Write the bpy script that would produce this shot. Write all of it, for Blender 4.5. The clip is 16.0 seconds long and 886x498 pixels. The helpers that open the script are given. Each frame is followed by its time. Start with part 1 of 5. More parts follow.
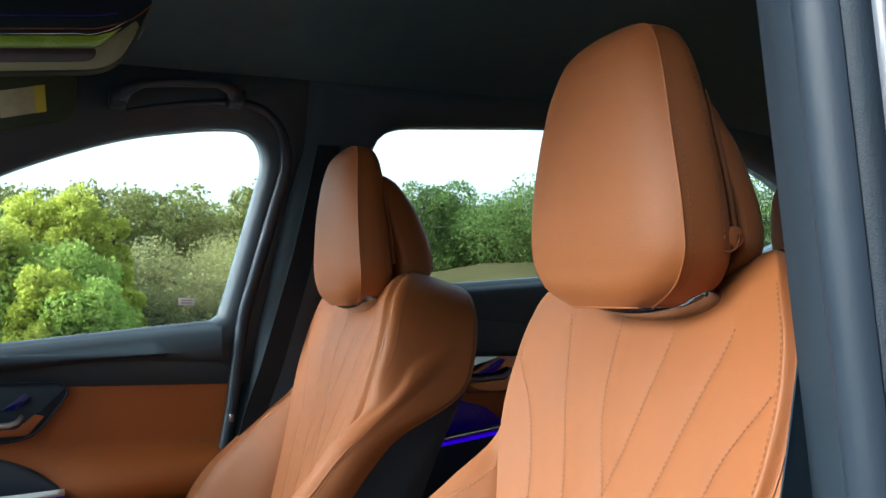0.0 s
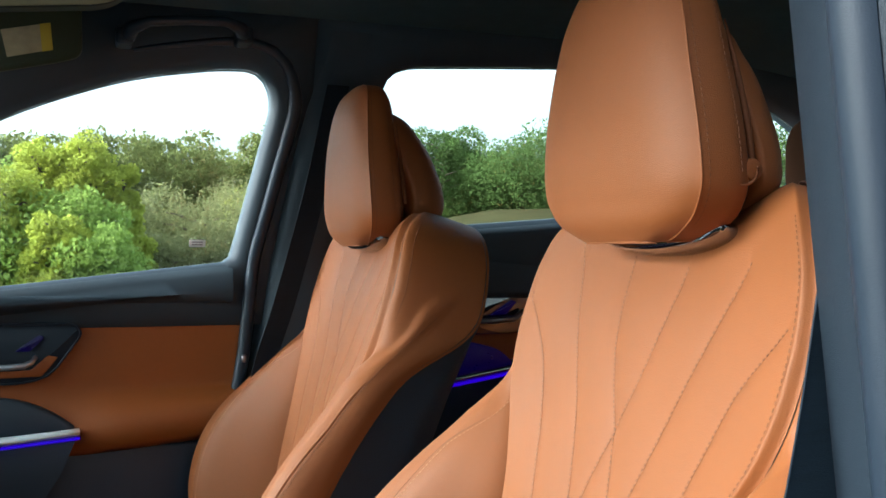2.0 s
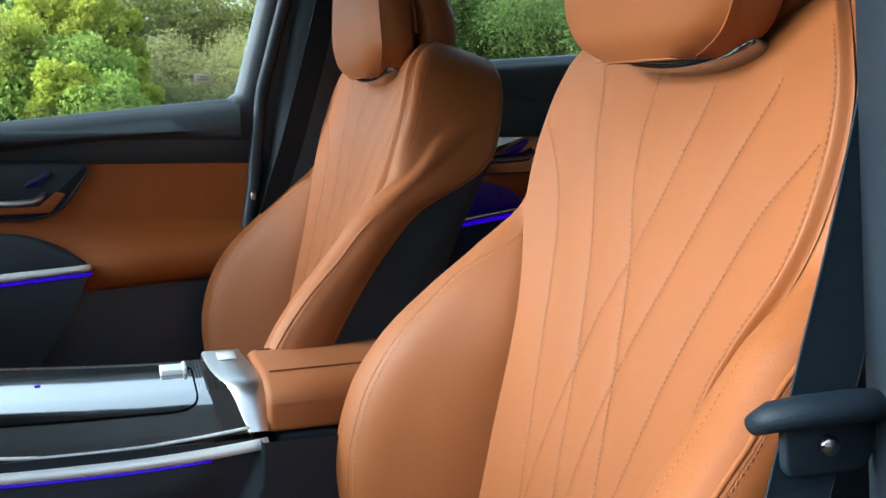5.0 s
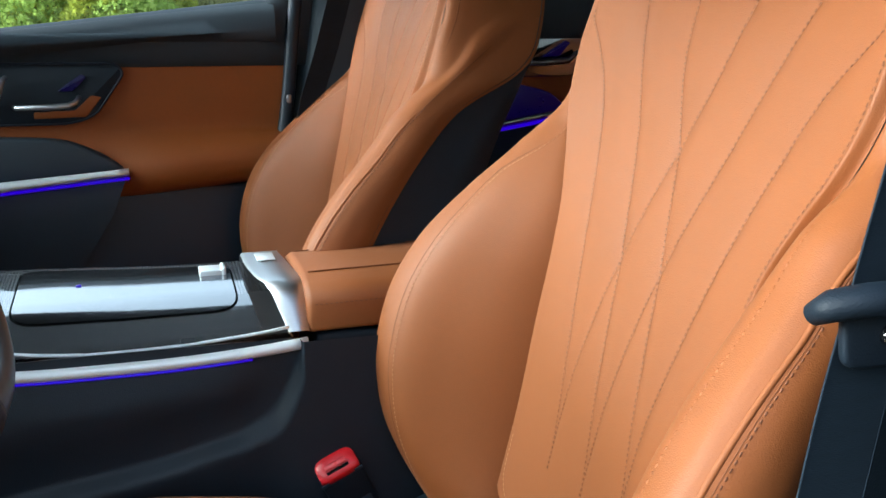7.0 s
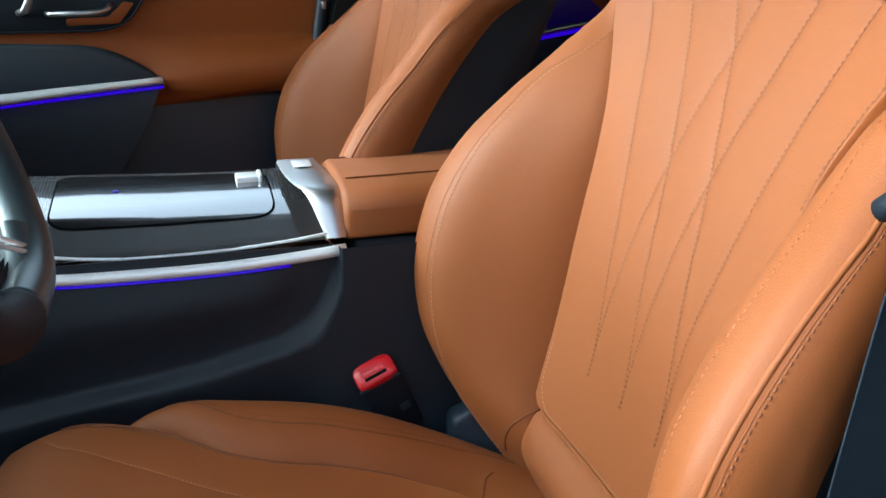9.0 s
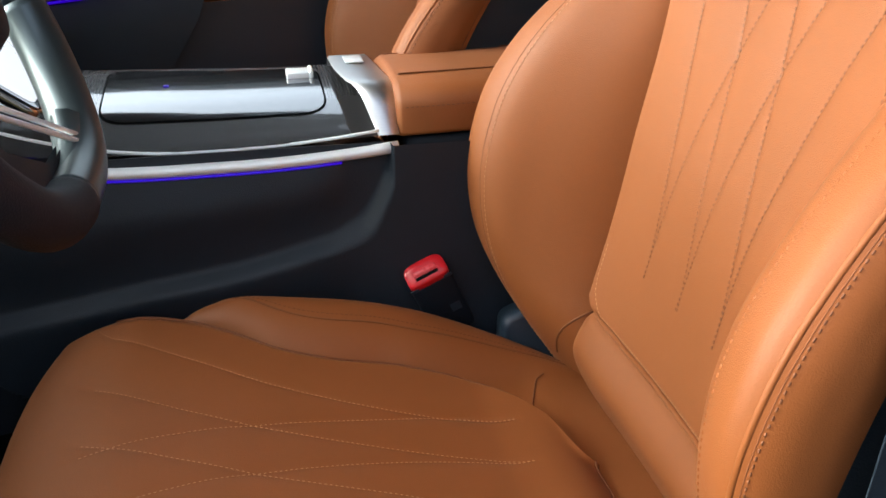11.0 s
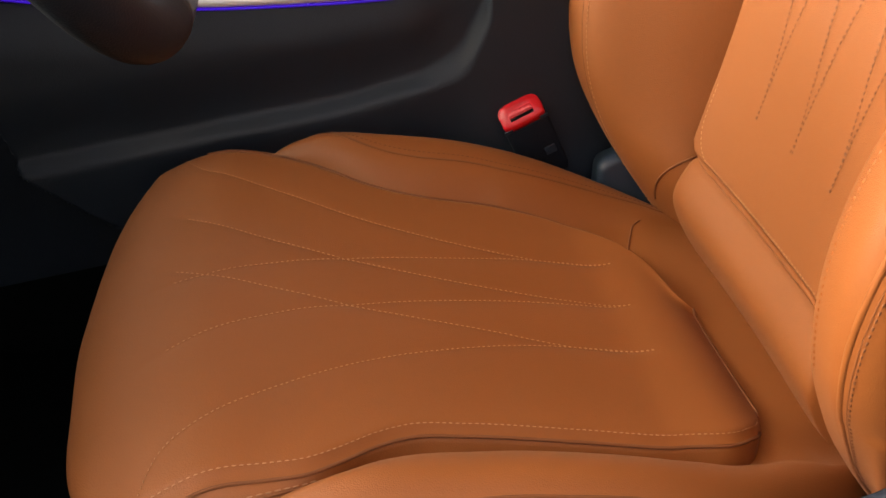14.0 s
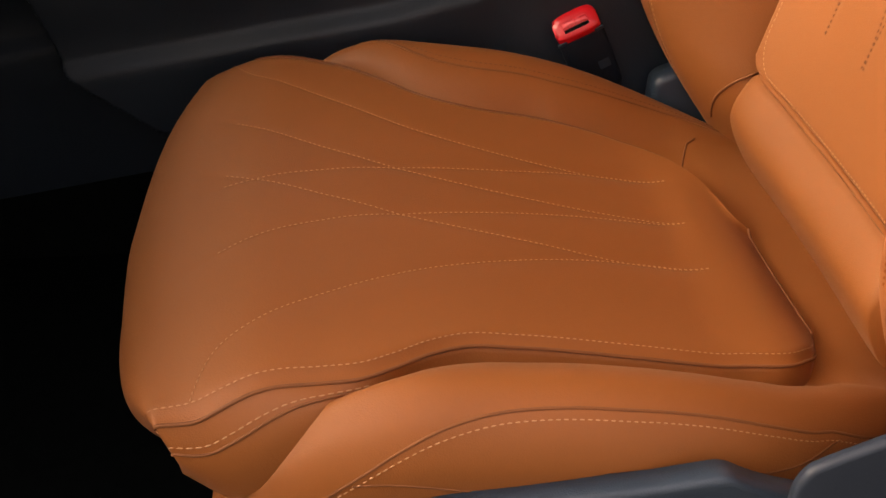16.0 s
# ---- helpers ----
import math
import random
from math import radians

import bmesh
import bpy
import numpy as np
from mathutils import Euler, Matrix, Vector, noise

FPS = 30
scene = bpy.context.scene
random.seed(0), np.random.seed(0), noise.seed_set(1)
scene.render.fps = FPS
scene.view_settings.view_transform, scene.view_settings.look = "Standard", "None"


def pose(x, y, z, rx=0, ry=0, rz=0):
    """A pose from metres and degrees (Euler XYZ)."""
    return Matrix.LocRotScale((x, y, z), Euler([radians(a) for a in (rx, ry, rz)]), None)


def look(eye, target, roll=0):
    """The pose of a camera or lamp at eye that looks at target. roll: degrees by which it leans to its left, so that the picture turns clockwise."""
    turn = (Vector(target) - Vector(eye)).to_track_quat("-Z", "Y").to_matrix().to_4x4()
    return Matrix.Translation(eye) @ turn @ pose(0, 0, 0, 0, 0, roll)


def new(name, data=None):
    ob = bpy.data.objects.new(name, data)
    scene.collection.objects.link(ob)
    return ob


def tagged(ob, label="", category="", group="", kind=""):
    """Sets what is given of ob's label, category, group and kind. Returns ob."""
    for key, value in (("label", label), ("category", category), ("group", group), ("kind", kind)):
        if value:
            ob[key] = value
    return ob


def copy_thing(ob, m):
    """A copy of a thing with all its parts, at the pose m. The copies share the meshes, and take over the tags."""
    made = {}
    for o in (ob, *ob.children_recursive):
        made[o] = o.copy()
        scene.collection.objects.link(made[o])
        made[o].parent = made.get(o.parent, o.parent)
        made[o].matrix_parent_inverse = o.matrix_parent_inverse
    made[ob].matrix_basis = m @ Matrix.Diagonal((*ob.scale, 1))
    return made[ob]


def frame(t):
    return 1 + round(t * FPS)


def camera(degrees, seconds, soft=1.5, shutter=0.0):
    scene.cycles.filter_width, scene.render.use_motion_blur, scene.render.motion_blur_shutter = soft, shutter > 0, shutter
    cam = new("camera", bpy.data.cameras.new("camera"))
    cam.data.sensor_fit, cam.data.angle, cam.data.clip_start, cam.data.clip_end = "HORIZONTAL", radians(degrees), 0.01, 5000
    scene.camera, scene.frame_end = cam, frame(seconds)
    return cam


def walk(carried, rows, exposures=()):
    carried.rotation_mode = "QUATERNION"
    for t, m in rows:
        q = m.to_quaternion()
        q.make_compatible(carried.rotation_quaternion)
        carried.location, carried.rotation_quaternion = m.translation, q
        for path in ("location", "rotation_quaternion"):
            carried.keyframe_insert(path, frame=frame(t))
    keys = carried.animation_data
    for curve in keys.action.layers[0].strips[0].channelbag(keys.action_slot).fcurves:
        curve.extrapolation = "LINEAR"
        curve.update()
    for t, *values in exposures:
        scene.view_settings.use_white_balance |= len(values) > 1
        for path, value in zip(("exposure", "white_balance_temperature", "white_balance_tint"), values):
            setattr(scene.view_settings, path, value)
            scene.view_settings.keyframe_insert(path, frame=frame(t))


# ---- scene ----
cam = camera(48.6, 16.0)
PATH = [
    (0, (0.017, -0.084, 1.204), (0.702, 1.792, 1.318), 0.4),
    (0.5, (0.016, -0.084, 1.201), (0.7, 1.792, 1.312), 0.5),
    (1, (0.02, -0.081, 1.201), (0.697, 1.799, 1.296), 0.5),
    (1.5, (0.018, -0.079, 1.198), (0.69, 1.803, 1.254), 0.3),
    (2, (0.018, -0.074, 1.194), (0.686, 1.811, 1.199), 0.3),
    (2.5, (0.018, -0.072, 1.189), (0.687, 1.813, 1.148), 0.4),
    (3, (0.019, -0.066, 1.185), (0.69, 1.816, 1.092), 0.4),
    (3.5, (0.022, -0.061, 1.18), (0.69, 1.818, 1.037), 0.4),
    (4, (0.024, -0.056, 1.175), (0.69, 1.819, 0.98), 0.4),
    (6.5, (0.025, -0.033, 1.15), (0.611, 1.831, 0.723), 0.2),
    (7, (0.025, -0.028, 1.145), (0.591, 1.832, 0.678), 0.1),
    (7.5, (0.024, -0.024, 1.141), (0.576, 1.83, 0.633), 0.1),
    (8, (0.021, -0.022, 1.136), (0.557, 1.827, 0.593), 0.1),
    (8.5, (0.022, -0.018, 1.129), (0.535, 1.827, 0.55), 0.2),
    (9, (0.02, -0.012, 1.126), (0.513, 1.823, 0.502), 0.0),
    (11.5, (0.016, 0.006, 1.103), (0.373, 1.788, 0.267), -0.3),
    (12, (0.01, 0.01, 1.097), (0.343, 1.777, 0.223), -0.4),
    (12.5, (0.007, 0.013, 1.089), (0.311, 1.768, 0.179), -0.5),
    (13, (0.007, 0.018, 1.087), (0.276, 1.752, 0.128), -0.8),
    (13.5, (0.003, 0.019, 1.08), (0.245, 1.735, 0.082), -0.6),
    (14, (0.003, 0.022, 1.072), (0.209, 1.718, 0.032), -1.0),
    (14.5, (-0.007, 0.024, 1.066), (0.183, 1.696, -0.015), -0.6),
    (15, (-0.007, 0.026, 1.06), (0.151, 1.676, -0.06), -0.9),
    (15.5, (-0.007, 0.027, 1.054), (0.127, 1.66, -0.093), -1.2),
    (16, (-0.015, 0.029, 1.056), (0.12, 1.646, -0.112), -0.6),
]
walk(cam, [(t, look(eye, target, roll)) for t, eye, target, roll in PATH], exposures=((0.0, 2.9, 5400, 0), (9.0, 2.9, 5550, 4), (12.0, 3.0, 6800, 15), (13.5, 3.06, 7600, 19), (16.0, 3.12, 8700, 25)))

# ---------------------------------------------------------------- light
world = bpy.data.worlds.new("world")
scene.world = world
world.use_nodes = True
wn = world.node_tree.nodes
sky = wn.new("ShaderNodeTexSky")
sky.sky_type, sky.sun_disc = "NISHITA", False
sky.sun_elevation, sky.sun_rotation = radians(23), radians(-78)
sky.dust_density, sky.air_density, sky.ozone_density = 7.0, 1.0, 1.0
haze = wn.new("ShaderNodeHueSaturation")
haze.inputs["Saturation"].default_value = 0.45
world.node_tree.links.new(sky.outputs[0], haze.inputs["Color"])
world.node_tree.links.new(haze.outputs[0], wn["Background"].inputs[0])
wn["Background"].inputs[1].default_value = 0.15
sun = new("sun", bpy.data.lights.new("sun", "SUN"))
sun.data.energy, sun.data.angle, sun.data.color = 0.10, radians(25), (1.0, 0.97, 0.93)
sun.matrix_world = look((-6.0, 1.3, 2.6), (0, 0, 0))


# ---------------------------------------------------------------- materials
def material(name, color, rough=0.5, metal=0.0, vary=0.12, scale=6.0, bump=0.0, bump_scale=400.0, coat=0.0, kind="noise", rnd=0.0, stretch=(1, 1, 1), sheen=0.0, spec=0.5):
    m = bpy.data.materials.new(name)
    m.use_nodes = True
    n, l = m.node_tree.nodes, m.node_tree.links
    p = n["Principled BSDF"]
    p.inputs["Roughness"].default_value, p.inputs["Metallic"].default_value = rough, metal
    p.inputs["Coat Weight"].default_value, p.inputs["Coat Roughness"].default_value, p.inputs["Coat IOR"].default_value = coat, 0.04, 1.65
    p.inputs["Sheen Weight"].default_value = sheen
    p.inputs["Specular IOR Level"].default_value = spec
    tc, mp = n.new("ShaderNodeTexCoord"), n.new("ShaderNodeMapping")
    mp.inputs["Scale"].default_value = stretch
    l.new(tc.outputs["Object"], mp.inputs["Vector"])
    big, fine = n.new("ShaderNodeTexNoise"), n.new("ShaderNodeTexNoise")
    big.inputs["Scale"].default_value, big.inputs["Detail"].default_value = scale, 4
    fine.inputs["Scale"].default_value, fine.inputs["Detail"].default_value = scale * 18, 3
    for t in (big, fine):
        l.new(mp.outputs[0], t.inputs["Vector"])
    mix = n.new("ShaderNodeMath")
    mix.operation = "MULTIPLY_ADD"
    l.new(fine.outputs["Fac"], mix.inputs[0])
    mix.inputs[1].default_value = 0.45
    l.new(big.outputs["Fac"], mix.inputs[2])
    ramp = n.new("ShaderNodeMapRange")
    ramp.inputs["From Min"].default_value, ramp.inputs["From Max"].default_value = 0.4, 1.05
    ramp.inputs["To Min"].default_value, ramp.inputs["To Max"].default_value = 1 - vary, 1 + vary
    l.new(mix.outputs[0], ramp.inputs["Value"])
    value = ramp.outputs[0]
    if rnd:
        info, ad = n.new("ShaderNodeNewGeometry"), n.new("ShaderNodeMath")
        ad.operation, ad.inputs[1].default_value = "MULTIPLY_ADD", rnd
        l.new(info.outputs["Random Per Island"], ad.inputs[0])
        l.new(value, ad.inputs[2])
        value = ad.outputs[0]
    hsv = n.new("ShaderNodeHueSaturation")
    hsv.inputs["Color"].default_value = (*color, 1)
    l.new(value, hsv.inputs["Value"])
    l.new(hsv.outputs[0], p.inputs["Base Color"])
    rr = n.new("ShaderNodeMapRange")
    rr.inputs["From Min"].default_value, rr.inputs["From Max"].default_value = 0.4, 1.05
    rr.inputs["To Min"].default_value, rr.inputs["To Max"].default_value = max(rough - 0.06, 0.02), rough + 0.06
    l.new(mix.outputs[0], rr.inputs["Value"])
    l.new(rr.outputs[0], p.inputs["Roughness"])
    if bump:
        tex = n.new("ShaderNodeTexVoronoi" if kind == "leather" else "ShaderNodeTexNoise")
        tex.inputs["Scale"].default_value = bump_scale
        l.new(mp.outputs[0], tex.inputs["Vector"])
        b = n.new("ShaderNodeBump")
        b.inputs["Strength"].default_value, b.inputs["Distance"].default_value = bump, 0.0006
        l.new(tex.outputs[0], b.inputs["Height"])
        l.new(b.outputs[0], p.inputs["Normal"])
    return m


def weave(name, dark, light, size, coat, rough):
    """A twill: small squares of two tones under a clear coat."""
    m = material(name, dark, rough, coat=coat)
    n, l = m.node_tree.nodes, m.node_tree.links
    tc, mp, ch = n.new("ShaderNodeTexCoord"), n.new("ShaderNodeMapping"), n.new("ShaderNodeTexChecker")
    mp.inputs["Rotation"].default_value, mp.inputs["Scale"].default_value = (0, 0, radians(45)), (1, 1, 0)
    ch.inputs["Scale"].default_value = 1 / size
    ch.inputs["Color1"].default_value, ch.inputs["Color2"].default_value = (*dark, 1), (*light, 1)
    l.new(tc.outputs["Object"], mp.inputs["Vector"])
    l.new(mp.outputs[0], ch.inputs["Vector"])
    l.new(ch.outputs[0], n["Principled BSDF"].inputs["Base Color"])
    return m


def glow(name, color, strength):
    m = material(name, tuple(0.02 * c for c in color), 0.3)
    p = m.node_tree.nodes["Principled BSDF"]
    p.inputs["Emission Color"].default_value, p.inputs["Emission Strength"].default_value = (*color, 1), strength
    return m


LEATHER = material("tan_leather", (0.212, 0.060, 0.0090), 0.62, vary=0.07, scale=9, bump=0.22, bump_scale=900, kind="leather", sheen=0.02, spec=0.42)
LEATHER_DOOR = material("tan_door_leather", (0.235, 0.064, 0.0095), 0.6, spec=0.3, vary=0.08, scale=9, bump=0.25, bump_scale=900, kind="leather")
SEAM = material("brown_seam", (0.15, 0.043, 0.008), 0.8, vary=0.1, scale=40)
THREAD = material("pale_tan_thread", (0.35, 0.165, 0.078), 0.75, vary=0.1, scale=60)
# The darker tone takes in the shade of the stitch holes.
THREAD_DARK = material("brown_shaded_thread", (0.14, 0.046, 0.015), 0.8, vary=0.1, scale=60)
SOFT = material("black_soft_plastic", (0.0055, 0.0105, 0.0175), 0.6, spec=0.25, vary=0.15, scale=12, bump=0.3, bump_scale=700, kind="leather")
PANEL = material("slate_black_console_side", (0.0085, 0.0150, 0.0235), 0.55, spec=0.35, vary=0.15, scale=12, bump=0.3, bump_scale=700, kind="leather")
SHELL = material("charcoal_seat_shell", (0.018, 0.030, 0.042), 0.6, vary=0.15, scale=12, bump=0.3, bump_scale=600, kind="leather")
CLOTH = material("black_headliner_cloth", (0.058, 0.098, 0.115), 0.95, spec=0.1, vary=0.12, scale=30, bump=0.4, bump_scale=1200)
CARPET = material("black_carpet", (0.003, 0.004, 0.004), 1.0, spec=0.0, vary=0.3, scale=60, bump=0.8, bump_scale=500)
GREY = material("slate_grey_pillar_trim", (0.011, 0.017, 0.027), 0.5, spec=0.3, vary=0.05, scale=10, bump=0.2, bump_scale=900)
RIBBED = material("ribbed_slate_pillar_cloth", (0.0095, 0.0145, 0.022), 0.7, spec=0.2, vary=0.06, scale=10, bump=0.35, bump_scale=900, stretch=(0.4, 0.4, 1.6))
PAINT = material("light_silver_body_paint", (0.06, 0.063, 0.08), 0.45, vary=0.02, coat=0.6)
TRIM = material("slate_black_trim", (0.014, 0.026, 0.041), 0.42, spec=0.5, vary=0.10, scale=12, bump=0.3, bump_scale=700, kind="leather")
LINING = material("slate_black_lining", (0.030, 0.046, 0.060), 0.62, spec=0.4, vary=0.08, scale=12, bump=0.3, bump_scale=700, kind="leather")
CONCRETE = material("plain_grey_render", (0.18, 0.185, 0.19), 0.9, vary=0.15, scale=1.5, bump=0.4, bump_scale=30)
# Pale and only partly metal, so the colour carries the brightness of mirrored sky.
SILVER = material("bright_satin_silver", (0.80, 0.85, 0.88), 0.34, 0.35, vary=0.03, scale=30)
LIME = material("lime_green_reflection", (0.20, 0.30, 0.02), 0.25, vary=0.08, scale=20)
SLOT = material("dark_brown_plastic", (0.030, 0.016, 0.013), 0.4, vary=0.2, scale=40)
CREAM = material("cream_rim_plastic", (0.17, 0.16, 0.075), 0.4, vary=0.12, scale=30)
WEB = material("black_belt_webbing", (0.011, 0.018, 0.026), 0.8, spec=0.15, vary=0.2, scale=40, bump=0.8, bump_scale=300, stretch=(1, 1, 6))
PIANO = material("piano_black", (0.006, 0.006, 0.007), 0.12, vary=0.1, coat=1.0)
CARBON = weave("carbon_weave", (0.006, 0.006, 0.007), (0.034, 0.034, 0.036), 0.0026, 1.0, 0.35)
for gloss in (PIANO, CARBON):
    gloss.node_tree.nodes["Principled BSDF"].inputs["Coat IOR"].default_value = 3.1
CHROME = material("satin_chrome", (0.72, 0.72, 0.72), 0.18, 1.0, vary=0.03, scale=30, stretch=(1, 20, 20))
BRUSHED = material("brushed_aluminium", (0.52, 0.54, 0.56), 0.42, 1.0, vary=0.06, scale=40, stretch=(1, 25, 25))
RED = material("red_plastic", (0.55, 0.008, 0.015), 0.35, vary=0.05)
PINK = material("pale_red_plastic", (0.62, 0.045, 0.055), 0.3, vary=0.05)
BLUE = glow("blue_light_strip", (0.05, 0.0, 1.0), 0.065)
DIM_BLUE = glow("dim_blue_glow", (0.02, 0.0, 1.0), 0.0022)
SATIN = material("dark_satin_chrome", (0.25, 0.25, 0.27), 0.35, 1.0, vary=0.05, scale=30)
LABEL = material("cream_label", (0.30, 0.25, 0.14), 0.7, vary=0.25, scale=60)
PAPER = material("white_paper", (0.84, 0.84, 0.82), 0.7, vary=0.06, scale=20)
YELLOW = material("yellow_paper", (0.42, 0.32, 0.02), 0.7, vary=0.06)
BARK = material("bark", (0.10, 0.075, 0.05), 0.9, vary=0.35, scale=8, bump=0.8, bump_scale=40)
LEAF_POPLAR = material("yellow_green_leaves", (0.32, 0.35, 0.055), 0.7, vary=0.35, scale=0.7, rnd=0.2, spec=0.05)
LEAF_YOUNG = material("fresh_green_leaves", (0.26, 0.34, 0.075), 0.7, vary=0.4, scale=0.7, rnd=0.2, spec=0.05)
LEAF_GREEN = material("green_leaves", (0.080, 0.120, 0.034), 0.7, vary=0.4, scale=0.6, rnd=0.2, spec=0.05)
LEAF_OLIVE = material("grey_olive_leaves", (0.20, 0.20, 0.085), 0.7, vary=0.3, scale=0.6, rnd=0.18, spec=0.05)
LEAF_PINE = material("woodland_leaves", (0.145, 0.160, 0.052), 0.8, vary=0.45, scale=0.3, rnd=0.15, spec=0.05)
for leaf in (LEAF_POPLAR, LEAF_YOUNG, LEAF_GREEN, LEAF_OLIVE, LEAF_PINE):
    ln, ll = leaf.node_tree.nodes, leaf.node_tree.links
    tr, mx = ln.new("ShaderNodeBsdfTranslucent"), ln.new("ShaderNodeMixShader")
    mx.inputs[0].default_value = 0.5
    col = ln["Principled BSDF"].inputs["Base Color"].links[0].from_socket
    ll.new(col, tr.inputs[0])
    ll.new(ln["Principled BSDF"].outputs[0], mx.inputs[1]), ll.new(tr.outputs[0], mx.inputs[2])
    ll.new(mx.outputs[0], ln["Material Output"].inputs[0])
FIELD = material("dry_grass_ground", (0.040, 0.037, 0.017), 0.95, vary=0.45, scale=0.5, bump=0.6, bump_scale=12, spec=0.0)
GLASS = bpy.data.materials.new("window_glass")
GLASS.use_nodes = True
gn, gl = GLASS.node_tree.nodes, GLASS.node_tree.links
gt, gg, gm, gf = gn.new("ShaderNodeBsdfTransparent"), gn.new("ShaderNodeBsdfGlossy"), gn.new("ShaderNodeMixShader"), gn.new("ShaderNodeFresnel")
gt.inputs[0].default_value, gg.inputs["Roughness"].default_value, gf.inputs[0].default_value = (0.90, 0.93, 0.91, 1), 0.02, 1.35
gl.new(gf.outputs[0], gm.inputs[0]), gl.new(gt.outputs[0], gm.inputs[1]), gl.new(gg.outputs[0], gm.inputs[2])
gl.new(gm.outputs[0], gn["Material Output"].inputs[0])


# ---------------------------------------------------------------- building tools
def curve(*pairs):
    """A smooth function through (x, y) pairs."""
    xs, ys = np.array([p[0] for p in pairs], float), np.array([p[1] for p in pairs], float)
    slope = np.gradient(ys, xs)
    step = np.diff(ys) / np.diff(xs)
    for i in range(1, len(xs) - 1):
        if step[i - 1] * step[i] <= 0:
            slope[i] = 0

    def at(x):
        x = np.clip(np.asarray(x, float), xs[0], xs[-1])
        i = np.clip(np.searchsorted(xs, x) - 1, 0, len(xs) - 2)
        h = xs[i + 1] - xs[i]
        t = (x - xs[i]) / h
        return ((2 * t**3 - 3 * t**2 + 1) * ys[i] + (t**3 - 2 * t**2 + t) * h * slope[i]
                + (-2 * t**3 + 3 * t**2) * ys[i + 1] + (t**3 - t**2) * h * slope[i + 1])
    return at


def smoothstep(a, b, x):
    t = np.clip((np.asarray(x, float) - a) / (b - a), 0, 1)
    return t * t * (3 - 2 * t)


def thing(name, label, category, loc=(0, 0, 0), group="", kind=""):
    ob = new(name)
    ob.location = loc
    ob.empty_display_size = 0.05
    return tagged(ob, label, category, group, kind)


def root(ob):
    while ob.parent:
        ob = ob.parent
    return ob


def mesh(name, verts, faces, mat, parent=None, label="", smooth=True, category="", kind="", group=""):
    """A mesh object from places in the world; under a thing its origin is the thing's."""
    v = np.asarray(verts, float).reshape(-1, 3)
    if parent is not None:
        v = v - np.array(root(parent).location)
    me = bpy.data.meshes.new(name)
    me.from_pydata(v.tolist(), [], faces)
    me.materials.append(mat)
    me.polygons.foreach_set("use_smooth", [smooth] * len(me.polygons))
    me.update()
    ob = new(name, me)
    ob.parent = parent
    return tagged(ob, label, category, group, kind)


def sheet(p, closed=False, caps=False):
    """Faces and places of a grid of places p[i][j]; closed: j runs round."""
    p = np.asarray(p, float)
    n, m = p.shape[:2]
    faces = []
    for i in range(n - 1):
        for j in range(m if closed else m - 1):
            k = (j + 1) % m
            faces.append((i * m + j, i * m + k, (i + 1) * m + k, (i + 1) * m + j))
    if caps:
        faces.append(tuple(range(m - 1, -1, -1)))
        faces.append(tuple((n - 1) * m + j for j in range(m)))
    return p.reshape(-1, 3), faces


def tube(path, radius, sides=8, flat=1.0, up=(0, 0, 1)):
    """A rod along a path; radius may vary along it; flat squeezes it along up."""
    path = np.asarray(path, float)
    n = len(path)
    r = np.broadcast_to(np.asarray(radius, float), (n,))
    d = np.gradient(path, axis=0)
    d /= np.linalg.norm(d, axis=1)[:, None] + 1e-12
    side = np.cross(d, np.asarray(up, float))
    side /= np.linalg.norm(side, axis=1)[:, None] + 1e-9
    top = np.cross(side, d)
    a = np.linspace(0, 2 * np.pi, sides, endpoint=False)
    p = path[:, None] + r[:, None, None] * (np.cos(a)[None, :, None] * side[:, None] + flat * np.sin(a)[None, :, None] * top[:, None])
    return sheet(p, True, True)


def rounded(points, radius, n=6):
    """A polygon in the plane with its corners rounded off."""
    out, k = [], len(points)
    for i in range(k):
        a, b, c = (np.array(points[(i + j) % k][:2], float) for j in (-1, 0, 1))
        r = radius[i] if isinstance(radius, (list, tuple)) else radius
        u, w = a - b, c - b
        r1 = min(r, np.linalg.norm(u) * 0.49, np.linalg.norm(w) * 0.49)
        p, q = b + u / np.linalg.norm(u) * r1, b + w / np.linalg.norm(w) * r1
        for t in np.linspace(0, 1, n):
            out.append((1 - t) ** 2 * p + 2 * t * (1 - t) * b + t * t * q)
    return np.array(out)


def inset(poly, d):
    """The polygon drawn in by d (counter-clockwise)."""
    nxt, prv = np.roll(poly, -1, 0), np.roll(poly, 1, 0)
    t = nxt - prv
    t /= np.linalg.norm(t, axis=1)[:, None] + 1e-12
    nrm = np.stack([-t[:, 1], t[:, 0]], 1)
    x, y = poly[:, 0], poly[:, 1]
    area = np.sum(x * np.roll(y, -1) - np.roll(x, -1) * y)
    return poly + nrm * d * np.sign(area)


def slab(poly, put, depth, edge=0.002):
    """A plate with that outline and softened front edges; put(u, v, d) gives places, d from 0 (back) to depth."""
    rings = [(poly, 0.0), (poly, depth - edge), (inset(poly, edge * 0.4), depth - edge * 0.3), (inset(poly, edge * 1.2), depth)]
    p = np.array([[put(u, v, d) for u, v in ring] for ring, d in rings])
    return sheet(p, True, True)


